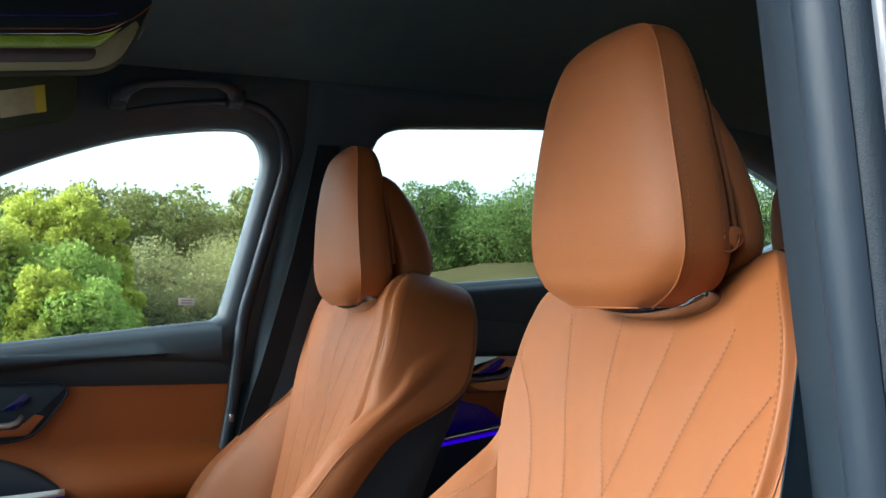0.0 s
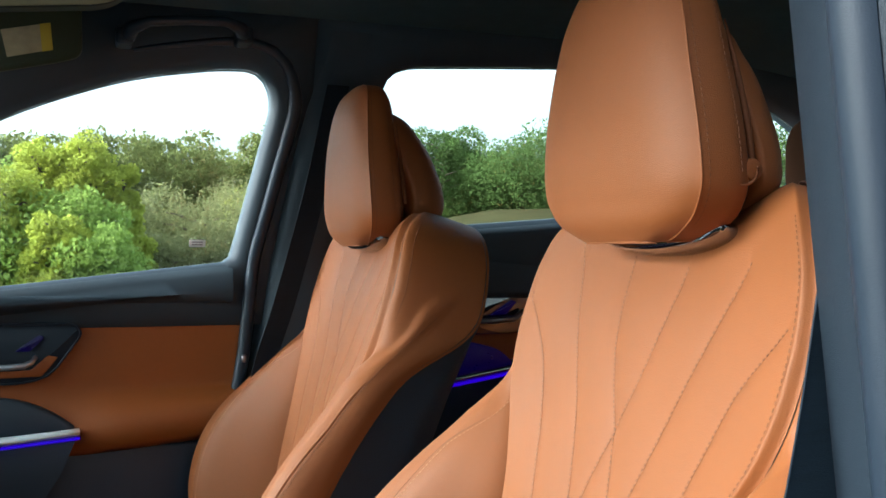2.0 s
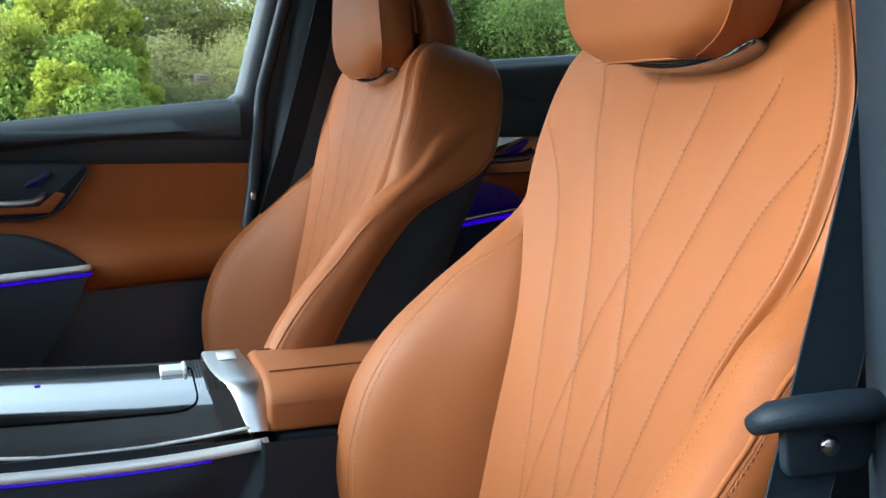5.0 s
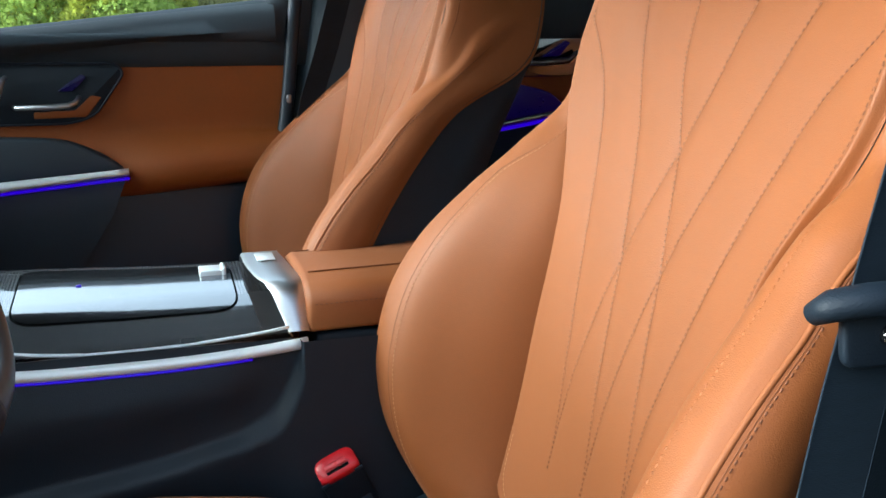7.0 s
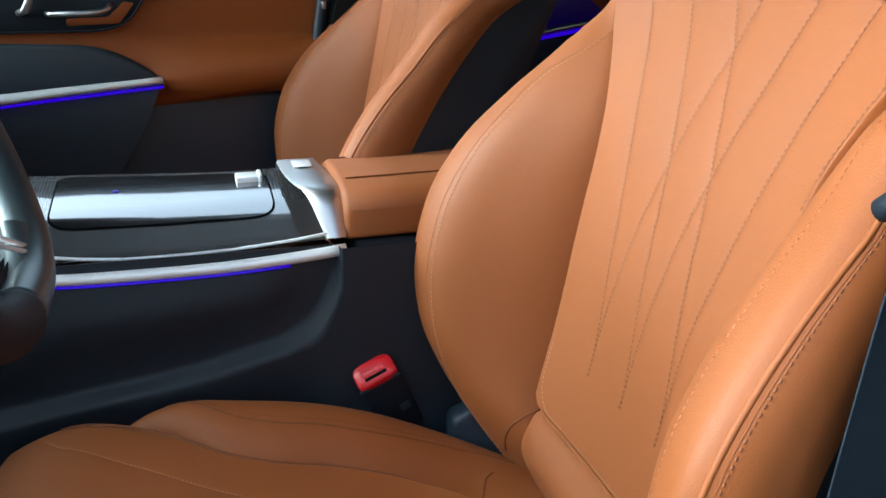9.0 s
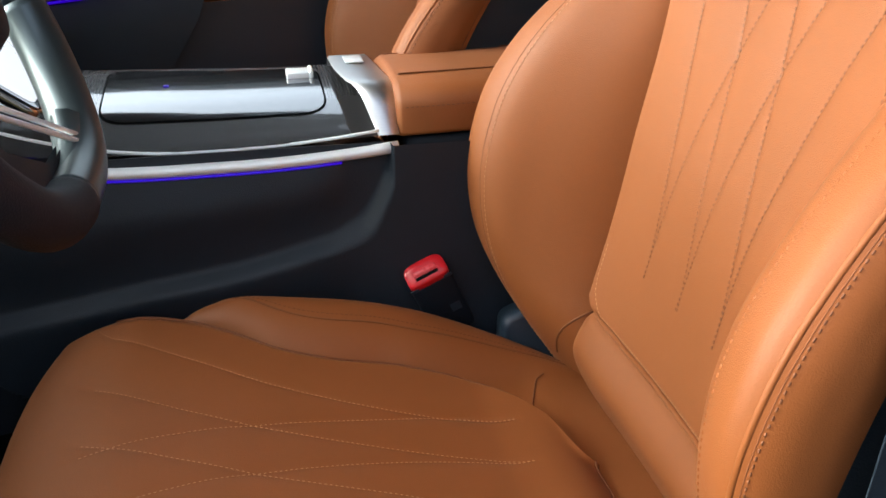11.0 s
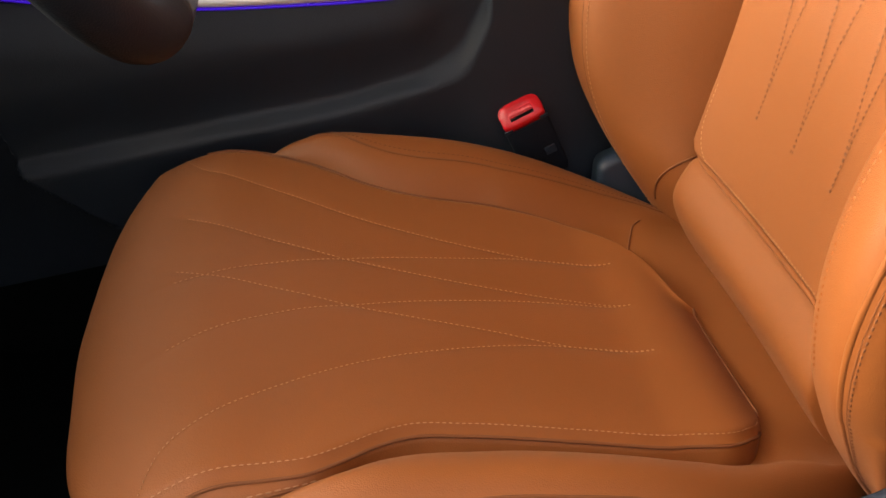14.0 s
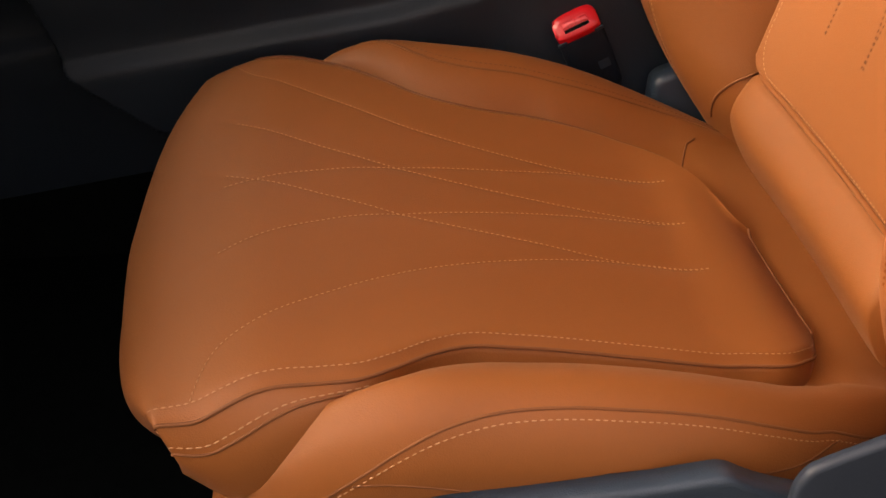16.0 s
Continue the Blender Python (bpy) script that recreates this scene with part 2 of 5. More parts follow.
def box(lo, hi, edge=0.004):
    """A block with chamfered edges."""
    bm = bmesh.new()
    bmesh.ops.create_cube(bm, size=1)
    for v in bm.verts:
        v.co = Vector([(lo[k] + hi[k]) / 2 + v.co[k] * (hi[k] - lo[k]) for k in range(3)])
    bmesh.ops.bevel(bm, geom=bm.edges[:], offset=edge, segments=2, affect="EDGES", profile=0.5)
    bm.verts.index_update()
    out = [tuple(v.co) for v in bm.verts], [tuple(v.index for v in f.verts) for f in bm.faces]
    bm.free()
    return out


def join(*pieces):
    verts, faces = [], []
    for v, f in pieces:
        k = len(verts)
        verts += [tuple(q) for q in v]
        faces += [tuple(i + k for i in face) for face in f]
    return verts, faces


def stitches(path, normals, pitch=0.0055, length=0.0036, r=0.00055):
    """Single sewn stitches along a path on a surface."""
    path, normals = np.asarray(path, float), np.asarray(normals, float)
    s = np.concatenate([[0], np.cumsum(np.linalg.norm(np.diff(path, axis=0), axis=1))])
    verts, faces = [], []
    for q in np.arange(0, s[-1] - length, pitch):
        a, b = (np.array([np.interp(x, s, path[:, k]) for k in range(3)]) for x in (q, q + length))
        nn = np.array([np.interp(q, s, normals[:, k]) for k in range(3)])
        d = (b - a) / (np.linalg.norm(b - a) + 1e-12)
        w = np.cross(d, nn)
        w /= np.linalg.norm(w) + 1e-12
        k = len(verts)
        for e, f in ((a, 0.2), (a * 0.75 + b * 0.25, 1), (a * 0.25 + b * 0.75, 1), (b, 0.2)):
            for c, h in ((-1, -0.3), (0, f), (1, -0.3)):
                verts.append(e + w * r * c * (0.4 + 0.6 * f) + nn * r * h)
        for i in range(3):
            for j in range(2):
                faces.append((k + 3 * i + j, k + 3 * i + j + 1, k + 3 * i + j + 4, k + 3 * i + j + 3))
    return verts, faces


# ---------------------------------------------------------------- seat: backrest
SEAT_Y = 0.728
LEAN = radians(17.7)
HUP, FRONT = np.array([math.sin(LEAN), 0, math.cos(LEAN)]), np.array([-math.cos(LEAN), 0, math.sin(LEAN)])
BACK0 = np.array([0.324, SEAT_Y, 0.552]) - 0.008 * FRONT
TOP = 0.755
COLLAR_H = 0.690

panel_edge = curve((-0.08, 0.14), (-0.04, 0.15), (0.06, 0.158), (0.1, 0.165), (0.17, 0.170), (0.25, 0.171), (0.3, 0.172), (0.37, 0.173), (0.42, 0.181), (0.471, 0.203), (0.504, 0.221), (0.54, 0.234), (0.58, 0.240), (0.63, 0.241), (0.67, 0.238), (0.755, 0.224))
crest_d = curve((-0.08, -0.13), (-0.04, -0.075), (0.0, -0.018), (0.05, 0.045), (0.1, 0.092), (0.17, 0.127), (0.25, 0.138), (0.33, 0.122), (0.4, 0.088), (0.46, 0.053), (0.51, 0.028), (0.56, 0.011), (0.64, 0.0), (0.755, -0.002))
crest_a = curve((-0.08, 0.17), (-0.04, 0.20), (0.0, 0.228), (0.05, 0.255), (0.1, 0.276), (0.17, 0.291), (0.25, 0.294), (0.33, 0.288), (0.4, 0.276), (0.46, 0.262), (0.52, 0.257), (0.6, 0.260), (0.755, 0.253))
outer_a = curve((-0.08, 0.20), (-0.04, 0.232), (0.0, 0.26), (0.05, 0.285), (0.1, 0.303), (0.17, 0.315), (0.25, 0.318), (0.33, 0.312), (0.4, 0.3), (0.5, 0.281), (0.56, 0.276), (0.755, 0.271))
leather_d = curve((-0.08, -0.15), (-0.04, -0.09), (0.1, 0.02), (0.25, 0.05), (0.4, 0.02), (0.49, -0.018), (0.59, -0.07), (0.65, -0.085), (0.755, -0.075))
shell_d = curve((-0.04, -0.07), (0.2, -0.085), (0.4, -0.1), (0.6, -0.115), (0.755, -0.11))


def cap(h):
    """How far the outline has closed towards the rounded top."""
    return np.clip(1 - np.clip((np.asarray(h, float) - 0.5) / (TOP + 0.003 - 0.5), 0, 1) ** 3.7, 0, 1) ** 0.32


def front_roll(h, r=0.085):
    k = np.clip((np.asarray(h, float) - (TOP - r)) / r, 0, 1)
    return r * (1 - np.sqrt(np.maximum(1 - k * k, 0)))


SEAMS = [curve((0.15, 0.071), (0.2, 0.072), (0.25, 0.077), (0.35, 0.098), (0.42, 0.117), (0.5, 0.145), (0.56, 0.175), (0.61, 0.22)),
         curve((0.15, -0.003), (0.2, 0.002), (0.28, 0.013), (0.4, 0.038), (0.5, 0.074), (0.6, 0.118), (0.68, 0.15)),
         curve((0.15, -0.073), (0.2, -0.07), (0.26, -0.062), (0.35, -0.045), (0.41, -0.03), (0.46, -0.014), (0.51, 0.005), (0.57, 0.03), (0.62, 0.042), (0.68, 0.05))]
SEAM_FROM, SEAM_TO = 0.165, {-1: (0.61, 0.665, 0.665), 1: (0.62, 0.725, 0.725)}


middle_d = curve((-0.04, -0.004), (0.1, -0.002), (0.17, 0.0), (0.28, 0.010), (0.4, 0.018), (0.5, 0.022), (0.6, 0.027), (0.755, 0.03))
hollow = curve((-0.04, 0.0), (0.25, 0.0), (0.4, 0.003), (0.5, 0.007), (0.6, 0.009), (0.66, 0.015), (0.755, 0.022))


def panel_d(a, h):
    """The front of the padded middle over the seat's own plane, with the quilting seams drawn in."""
    a, h = np.asarray(a, float), np.asarray(h, float)
    e = panel_edge(h) * np.maximum(cap(h), 0.05)
    q = np.clip(np.abs(a) / e, 0, 1)
    d = middle_d(h) - hollow(h) * (1 - q**3) + 0.006 * q**2 * smoothstep(0.2, 0.5, h) - 0.010 * (1 - q**2) * smoothstep(0.3, 0.05, h)
    d = d - 0.010 * smoothstep(0.965, 1.0, q) - front_roll(h, 0.05 + 0.035 * q**2)
    for i, line in enumerate(SEAMS):
        for s in (-1, 1):
            top = SEAM_TO[s][i]
            slope = np.gradient(line(np.linspace(0.1, 0.7, 61)), 0.01)
            k = np.sqrt(1 + np.interp(h, np.linspace(0.1, 0.7, 61), slope) ** 2)
            dist = np.abs(a - s * line(h)) / k
            on = smoothstep(SEAM_FROM - 0.01, SEAM_FROM + 0.12, h) * (1 - smoothstep(top - 0.02, top + 0.03, h))
            d = d - on * (0.0006 * np.exp(-(dist / 0.0026) ** 2) + (0.0004 + 0.0009 * smoothstep(0.25, 0.5, h)) * np.exp(-(dist / 0.012) ** 2))
    return d - 0.006 * np.exp(-((h - 0.088) / 0.004) ** 2)


def back_place(a, h, d):
    a, h, d = np.broadcast_arrays(np.asarray(a, float), np.asarray(h, float), np.asarray(d, float))
    return BACK0 + a[..., None] * np.array([0, 1, 0]) + h[..., None] * HUP + d[..., None] * FRONT


def dip(a, h):
    """The top edge is lower in the middle, below the headrest."""
    return 0.012 * np.exp(-((np.asarray(a, float) / 0.12) ** 4)) * smoothstep(0.58, TOP, h)


lead = curve((-0.08, -0.020), (0.0, -0.026), (0.06, -0.027), (0.12, -0.020), (0.17, -0.014), (0.22, -0.010), (0.36, -0.009), (0.42, -0.004), (0.47, 0.006), (0.5, 0.008), (0.56, 0.0), (0.755, 0.0))


def side_section(h, near=False):
    """Half a section from the panel's edge over the bolster to where the leather ends: rows of (a, d)."""
    c = float(max(cap(h), 0.04))
    e = float(panel_edge(h)) * c
    de = float(panel_d(e * 0.93, max(h, 0.11))) - 0.006 - 0.075 * min(max((0.085 - h) / 0.095, 0), 1.6) ** 2
    roll = float(front_roll(h))
    wc, wo = float(crest_a(h)) * c, float(outer_a(h)) * c
    dc, dl = float(crest_d(h)) - roll + (float(lead(h)) if near else 0.0), float(leather_d(h))
    dl = min(dl, dc - 0.012) if h < 0.66 else min(dl, dc - 0.004)
    up, dn = max(dc - de, 0), max(de - dc, 0)
    ctrl = np.array([(e - 0.002, de - 0.012), (e + 0.002, de), (e + 0.3 * (wc - e), de + 0.5 * up + 0.001 - 0.36 * dn), (e + 0.7 * (wc - e), de + 0.93 * up + 0.002 - 0.72 * dn), (wc, dc),
                     (wc + 0.6 * (wo - wc), dc - 0.009), (wo - 0.001, dc - 0.028 if dl < dc - 0.05 else dc * 0.6 + dl * 0.4), (wo, 0.35 * dc + 0.65 * dl), (wo - 0.006, dl)])
    k = float(smoothstep(0.46, 0.62, h))
    end = (wo - 0.010, dl + (min(dl, float(shell_d(h)) + 0.004) - dl) * float(smoothstep(0.44, 0.62, h)))
    turn = np.radians([0, 4, 18, 34, 48, 60, 71, 81, 90])
    arc = np.stack([e + 0.002 + (end[0] - e - 0.002) * np.sin(turn) ** 0.8, de - (de - end[1]) * (1 - np.cos(turn)) ** 1.15], 1)
    arc[0] = (e - 0.002, de - 0.006)
    ctrl = ctrl * (1 - k) + arc * k
    s = np.concatenate([[0], np.cumsum(np.linalg.norm(np.diff(ctrl, axis=0), axis=1) + 1e-5)])
    fa, fd = curve(*zip(s, ctrl[:, 0])), curve(*zip(s, ctrl[:, 1]))
    t = np.linspace(0, s[-1], 44)
    return np.stack([fa(t), fd(t)], 1), 43 * s[4] / s[-1]


def surface_line(a, h):
    """Places and normals along a line drawn on the padded middle."""
    p = back_place(a, h - dip(a, h), panel_d(a, h) + 0.0012)
    return p, np.tile(FRONT, (len(p), 1))


def grid_at(p, r, c):
    """A place on a grid of places, between its rows and columns."""
    i, j = int(r), int(c)
    u, v = r - i, c - j
    return (p[i, j] * (1 - u) + p[i + 1, j] * u) * (1 - v) + (p[i, j + 1] * (1 - u) + p[i + 1, j + 1] * u) * v


def build_backrest(seat):
    hs = np.concatenate([np.linspace(0.088, 0.66, 290), TOP - 0.077 * (1 - np.linspace(0, 1, 50) ** 0.8)])
    qs = np.linspace(-1, 1, 300)
    grid_h = np.repeat(hs[:, None], len(qs), 1)
    round_off = 0.035 * (1 - np.sqrt(np.maximum(1 - np.clip((0.123 - hs) / 0.035, 0, 1) ** 2, 0)))
    grid_a = qs[None, :] * (panel_edge(hs) * np.maximum(cap(hs), 0.03) - round_off)[:, None]
    panel = mesh("backrest_panel", *sheet(back_place(grid_a, grid_h - dip(grid_a, grid_h), panel_d(grid_a, grid_h))), LEATHER, seat, "tan leather panel quilted with fanned seams")
    hs2 = np.linspace(-0.04, 0.14, 50)
    grid_h = np.repeat(hs2[:, None], 60, 1)
    across = np.concatenate([[-1.03, -1.02], np.linspace(-1, 1, 56), [1.02, 1.03]])
    grid_a = across[None, :] * (panel_edge(hs2) + 0.006)[:, None]
    roll = (0.011 * np.exp(-((hs2 - 0.050) / 0.030) ** 2) - 0.006 - 0.085 * np.clip((0.045 - hs2) / 0.085, 0, 1.2) ** 2 - 0.012 * smoothstep(0.078, 0.10, hs2))[:, None] - (0.006 * np.minimum(np.abs(across), 1) ** 8 + 3.0 * np.maximum(np.abs(across) - 1, 0))[None, :]
    mesh("lumbar_roll", *sheet(back_place(grid_a, grid_h, panel_d(grid_a, 0.11) - 0.002 + roll)), LEATHER, seat)
    half = [(float(panel_edge(h)) - 0.004 - 0.035 * (1 - math.sqrt(max(1 - max((0.123 - h) / 0.035, 0) ** 2, 0))), h) for h in np.linspace(0.16, 0.089, 30)]
    line = np.array([(-a, h) for a, h in half] + [(a, 0.089) for a in np.linspace(-half[-1][0], half[-1][0], 40)[1:-1]] + half[::-1])
    mesh("welt", *tube(back_place(line[:, 0], line[:, 1], panel_d(line[:, 0] * 0.9, np.maximum(line[:, 1], 0.1)) - 0.003), 0.003, 6), LEATHER, panel)
    mesh("stitching", *stitches(back_place(line[:, 0] * 0.955, line[:, 1] + 0.007, panel_d(line[:, 0] * 0.9, np.maximum(line[:, 1], 0.1)) + 0.0012), np.tile(FRONT, (len(line), 1))), THREAD, panel)
    for i, line in enumerate(SEAMS):
        for s in (-1, 1):
            top = SEAM_TO[s][i]
            h = np.linspace(SEAM_FROM, top, 220)
            a = s * line(h)
            p, nn = surface_line(a, h)
            mesh("stitching", *stitches(p, nn, 0.0053, 0.0032, 0.0006), THREAD_DARK, panel)
    # bolsters and shoulders in leather, one mesh a side; the bolster's ridge runs on over the shoulder to the rear
    hs3 = np.concatenate([np.linspace(-0.075, 0.66, 170), TOP - 0.077 * (1 - np.linspace(0, 1, 40) ** 0.8)[1:]])
    index = np.arange(len(hs3))
    for s in (-1, 1):
        sections = [side_section(h, s < 0) for h in hs3]
        rows, crest = np.array([q[0] for q in sections]), np.array([q[1] for q in sections])
        ridge_top, ridge_low = 0.025 - 0.80 * (hs3 - 0.55), 0.049 - 0.67 * (hs3 - 0.454)
        col = np.arange(44)[None, :]
        ridge = smoothstep(-0.012, 0.010, rows[..., 1] - ridge_low[:, None]) * (1 - smoothstep(-0.016, 0.003, rows[..., 1] - ridge_top[:, None]))
        ridge *= (smoothstep(0.44, 0.53, hs3) * (1 - smoothstep(0.57, 0.67, hs3)))[:, None] * smoothstep(0, 4, col - crest[:, None])
        rows[..., 0] += 0.004 * ridge

        def column(level, rows=rows, crest=crest):
            """Where on each section, behind its crest, the side has come back to a level."""
            out = []
            for q, c, lv in zip(rows, crest, level):
                k = int(math.ceil(c))
                out.append(float(np.interp(-lv, -q[k:, 1], np.arange(k, 44))))
            return np.array(out)
        blend = smoothstep(0.40, 0.50, hs3)
        low_col = np.clip(32.8 * (1 - blend) + column(ridge_low) * blend, 3, 42)
        top_col = np.clip(column(ridge_top), 3, 42)
        in_col = np.clip(crest - 5.2 - 9 * smoothstep(0.42, 0.505, hs3), 2, 40)
        strip_col = np.array([2 + 43 * 0.020 / np.sum(np.linalg.norm(np.diff(q, axis=0), axis=1)) for q in rows])
        p = back_place(s * rows[..., 0], hs3[:, None] + 0 * rows[..., 0], rows[..., 1])
        ob = mesh("side_bolster", *sheet(p), LEATHER, seat)
        normal = np.cross(np.gradient(p, axis=0), np.gradient(p, axis=1)) * s
        normal /= np.linalg.norm(normal, axis=2)[:, :, None] + 1e-12

        def line(cols, lo, hi, p=p, normal=normal):
            r = index[(hs3 >= lo) & (hs3 <= hi)][:-1]
            return np.array([grid_at(p, k, cols[k]) for k in r]), np.array([grid_at(normal, k, cols[k]) for k in r])
        mesh("piping", *tube([grid_at(p, r, c) for r, c in zip(np.linspace(37, 21, 14), np.linspace(1, 17, 14))], 0.0013, 6), SEAM, ob)
        for cols, lo, hi, r, mat, sew in (((in_col, 0.0, 0.505, 0.0009, SEAM, -1.2),) if s > 0 else ()) + ((low_col, -0.04, 0.635, 0.0011 if s > 0 else 0.0006, SEAM, 0), (top_col, 0.53, 0.625, 0.0006, SEAM, 0),
                                          (strip_col, 0.54, 0.735, 0.0007, SEAM, 0), (0 * hs3 + 2, 0.42, 0.74, 0.0011, SEAM, 0)):
            q, nn = line(cols, lo, hi)
            fade = np.clip(np.minimum(np.arange(len(q)), np.arange(len(q))[::-1]) / 12, 0.15, 1)
            mesh("piping", *tube(q - nn * r * 0.5, r * fade, 6), mat, ob)
            if sew:
                q, nn = line(cols + sew, lo, min(hi, 0.56))
                mesh("stitching", *stitches(q + nn * 0.0007, nn), THREAD, ob)
        if s < 0:
            q, nn = line(low_col - 0.9, -0.04, 0.52)
            fade = np.clip(np.minimum(np.arange(len(q)), np.arange(len(q))[::-1]) / 12, 0.15, 1)
            mesh("welt", *tube(q - nn * 0.0013, 0.0025 * fade, 10), LEATHER, ob, "rolled leather welt")
            q, nn = line(low_col + 0.35, -0.04, 0.50)
            mesh("stitching", *stitches(q + nn * 0.0004, nn, 0.0056, 0.0032, 0.0007), THREAD_DARK, ob)
            q, nn = line(np.clip(crest - 4.5, 3, 40), 0.12, 0.48)
            mesh("stitching", *stitches(q + nn * 0.0004, nn, 0.0058, 0.0034, 0.0007), LEATHER, ob)
    for s in (-1,):
        h = np.linspace(0.40, 0.70, 200)
        q, nn = surface_line(s * panel_edge(h) * cap(h) * 0.958, h)
        mesh("stitching", *stitches(q, nn), THREAD_DARK, panel)
    # dark shell behind
    hs4 = np.concatenate([np.linspace(-0.04, 0.66, 60), TOP - 0.077 * (1 - np.linspace(0, 1, 24) ** 0.8)])
    rows = []
    for h in hs4:
        sec = side_section(h)[0]
        a0, d0 = sec[-1]
        db = min(float(shell_d(h)) + float(front_roll(h, 0.05)), d0 - 0.004)
        half = [(a0 + 0.002, d0 + 0.006), (a0 - 0.004, d0), (a0 * 0.97, d0 * 0.5 + db * 0.5), (a0 * 0.9, db * 0.9 + d0 * 0.1), (a0 * 0.7, db - 0.004), (a0 * 0.35, db - 0.008), (0, db - 0.009)]
        rows.append([(-a, d) for a, d in half] + half[-2::-1])
    rows = np.array(rows)
    p = back_place(rows[..., 0], hs4[:, None] - dip(rows[..., 0], hs4[:, None]), rows[..., 1])
    mesh("back_shell", *sheet(p), SHELL, seat, "charcoal back shell")


# ---------------------------------------------------------------- seat: headrest
def build_headrest(seat):
    z0, z1 = 1.203, 1.461
    half_w = curve((0, 0.070), (0.03, 0.093), (0.065, 0.113), (0.13, 0.131), (0.235, 0.139), (0.34, 0.137), (0.45, 0.1315), (0.58, 0.122), (0.707, 0.112), (0.82, 0.100), (0.91, 0.086), (0.96, 0.073), (0.985, 0.058), (1, 0.036))
    x_face = curve((0, 0.466), (0.05, 0.456), (0.15, 0.449), (0.4, 0.446), (0.7, 0.449), (0.86, 0.456), (0.95, 0.465), (1, 0.477))
    x_edge = curve((0, 0.482), (0.06, 0.476), (0.13, 0.472), (0.235, 0.469), (0.45, 0.467), (0.7, 0.470), (0.82, 0.473), (0.92, 0.477), (1, 0.481))
    x_back = curve((0, 0.520), (0.08, 0.526), (0.26, 0.523), (0.45, 0.520), (0.63, 0.518), (0.72, 0.517), (0.81, 0.516), (0.92, 0.513), (0.97, 0.509), (1, 0.503))
    vs = np.concatenate([np.linspace(0, 0.12, 14) ** 1.0, np.linspace(0.13, 0.85, 50), 0.85 + 0.15 * np.sin(np.linspace(0.05, 1, 26) * np.pi / 2)])
    front, side, back = [], [], []
    for v in vs:
        w, xf, xe, xb, z = float(half_w(v)), float(x_face(v)), float(x_edge(v)), float(x_back(v)), z0 + v * (z1 - z0)
        q = np.linspace(-1, 1, 61)
        front.append([(xf + (xe - xf) * (0.40 * abs(t) ** 2.6 + 0.60 * abs(t) ** 8), SEAT_Y + t * w, z) for t in q])
        for s in (-1, 1):
            t = np.linspace(0, 1, 26)
            x = xe + 0.0008 + (xb - xe) * t
            bulge = 0.0022 * np.sin(np.clip(t * 1.2, 0, 1) * np.pi) - 0.010 * smoothstep(0.84, 1, t) - 0.004 * smoothstep(0.6, 0.95, t)
            side.append((s, [(xx, SEAT_Y + s * (w + b), z) for xx, b in zip(x, bulge)]))
        back.append([(xb, SEAT_Y + t * (w - 0.012), z) for t in np.linspace(-1, 1, 9)])
    pad = mesh("headrest", *sheet(front), LEATHER, seat, "padded tan leather headrest with stitched edges")
    for s in (-1, 1):
        rows = np.array([r for k, r in side if k == s])
        side_ob = mesh("headrest_side", *sheet(rows), LEATHER, seat)
        # A brown rod paints the shaded groove between pad and wing.
        slot = rows[22:56, -1] + np.array([0.0015, 0.003 * s, 0])
        mesh("slot", *tube(slot, 0.0028 * np.interp(np.arange(34), [0, 22, 33], [1, 1, 0.25]), 8), SEAM, side_ob)
        nn = np.tile((0, s, 0), (len(rows), 1))
        mesh("stitching", *stitches(rows[6:-12, 3] + nn[6:-12] * 0.0008, nn[6:-12]), THREAD_DARK, side_ob)
        mesh("stitching", *stitches(rows[20:62, 17] + nn[20:62] * 0.0008, nn[20:62]), THREAD_DARK, side_ob)
        loop = [(0.511 + 0.013 * math.cos(t), SEAT_Y + s * 0.1375, 1.262 + 0.013 * math.sin(t)) for t in np.linspace(-np.pi, 0.2, 20)]
        mesh("loop_seam", *tube(loop, 0.0012, 6), SEAM, side_ob)
        mesh("piping", *tube(np.array([r[0 if s < 0 else -1] for r in front]) + np.array([0.0006, 0, 0]), 0.0011, 6), LEATHER, side_ob)
    mesh("piping", *tube(np.array(front[0])[3:-3] + np.array([0.001, 0, 0]), 0.0016, 6), LEATHER, pad)
    mesh("headrest_back", *sheet(back), SHELL, pad)
    over = [[(float(x_edge(1)) + (float(x_back(1)) - float(x_edge(1))) * e, SEAT_Y + t * (0.036 - 0.009 * e**4), z1 + 0.0015 * math.sin(math.pi * e) * (1 - t * t)) for t in np.linspace(-1, 1, 9)] for e in np.linspace(0, 1, 7)]
    mesh("headrest_top", *sheet([front[-1][::-1][::7][::-1]] + over), LEATHER, pad)
    bottom = [[(xx, SEAT_Y + t * 0.078, z0 + 0.001) for t in np.linspace(-1, 1, 9)] for xx in np.linspace(0.468, 0.5, 4)]
    mesh("headrest_base", *sheet(bottom), LEATHER, pad)
    # rear wing
    rear_w = curve((0, 0.08), (0.08, 0.112), (0.25, 0.126), (0.5, 0.120), (0.75, 0.105), (0.92, 0.080), (1, 0.035))
    rear_b = curve((0, 0.548), (0.08, 0.574), (0.25, 0.588), (0.5, 0.580), (0.75, 0.561), (0.92, 0.538), (1, 0.518))
    rear_f = curve((0, 0.530), (0.2, 0.530), (0.6, 0.515), (1, 0.500))
    rows = []
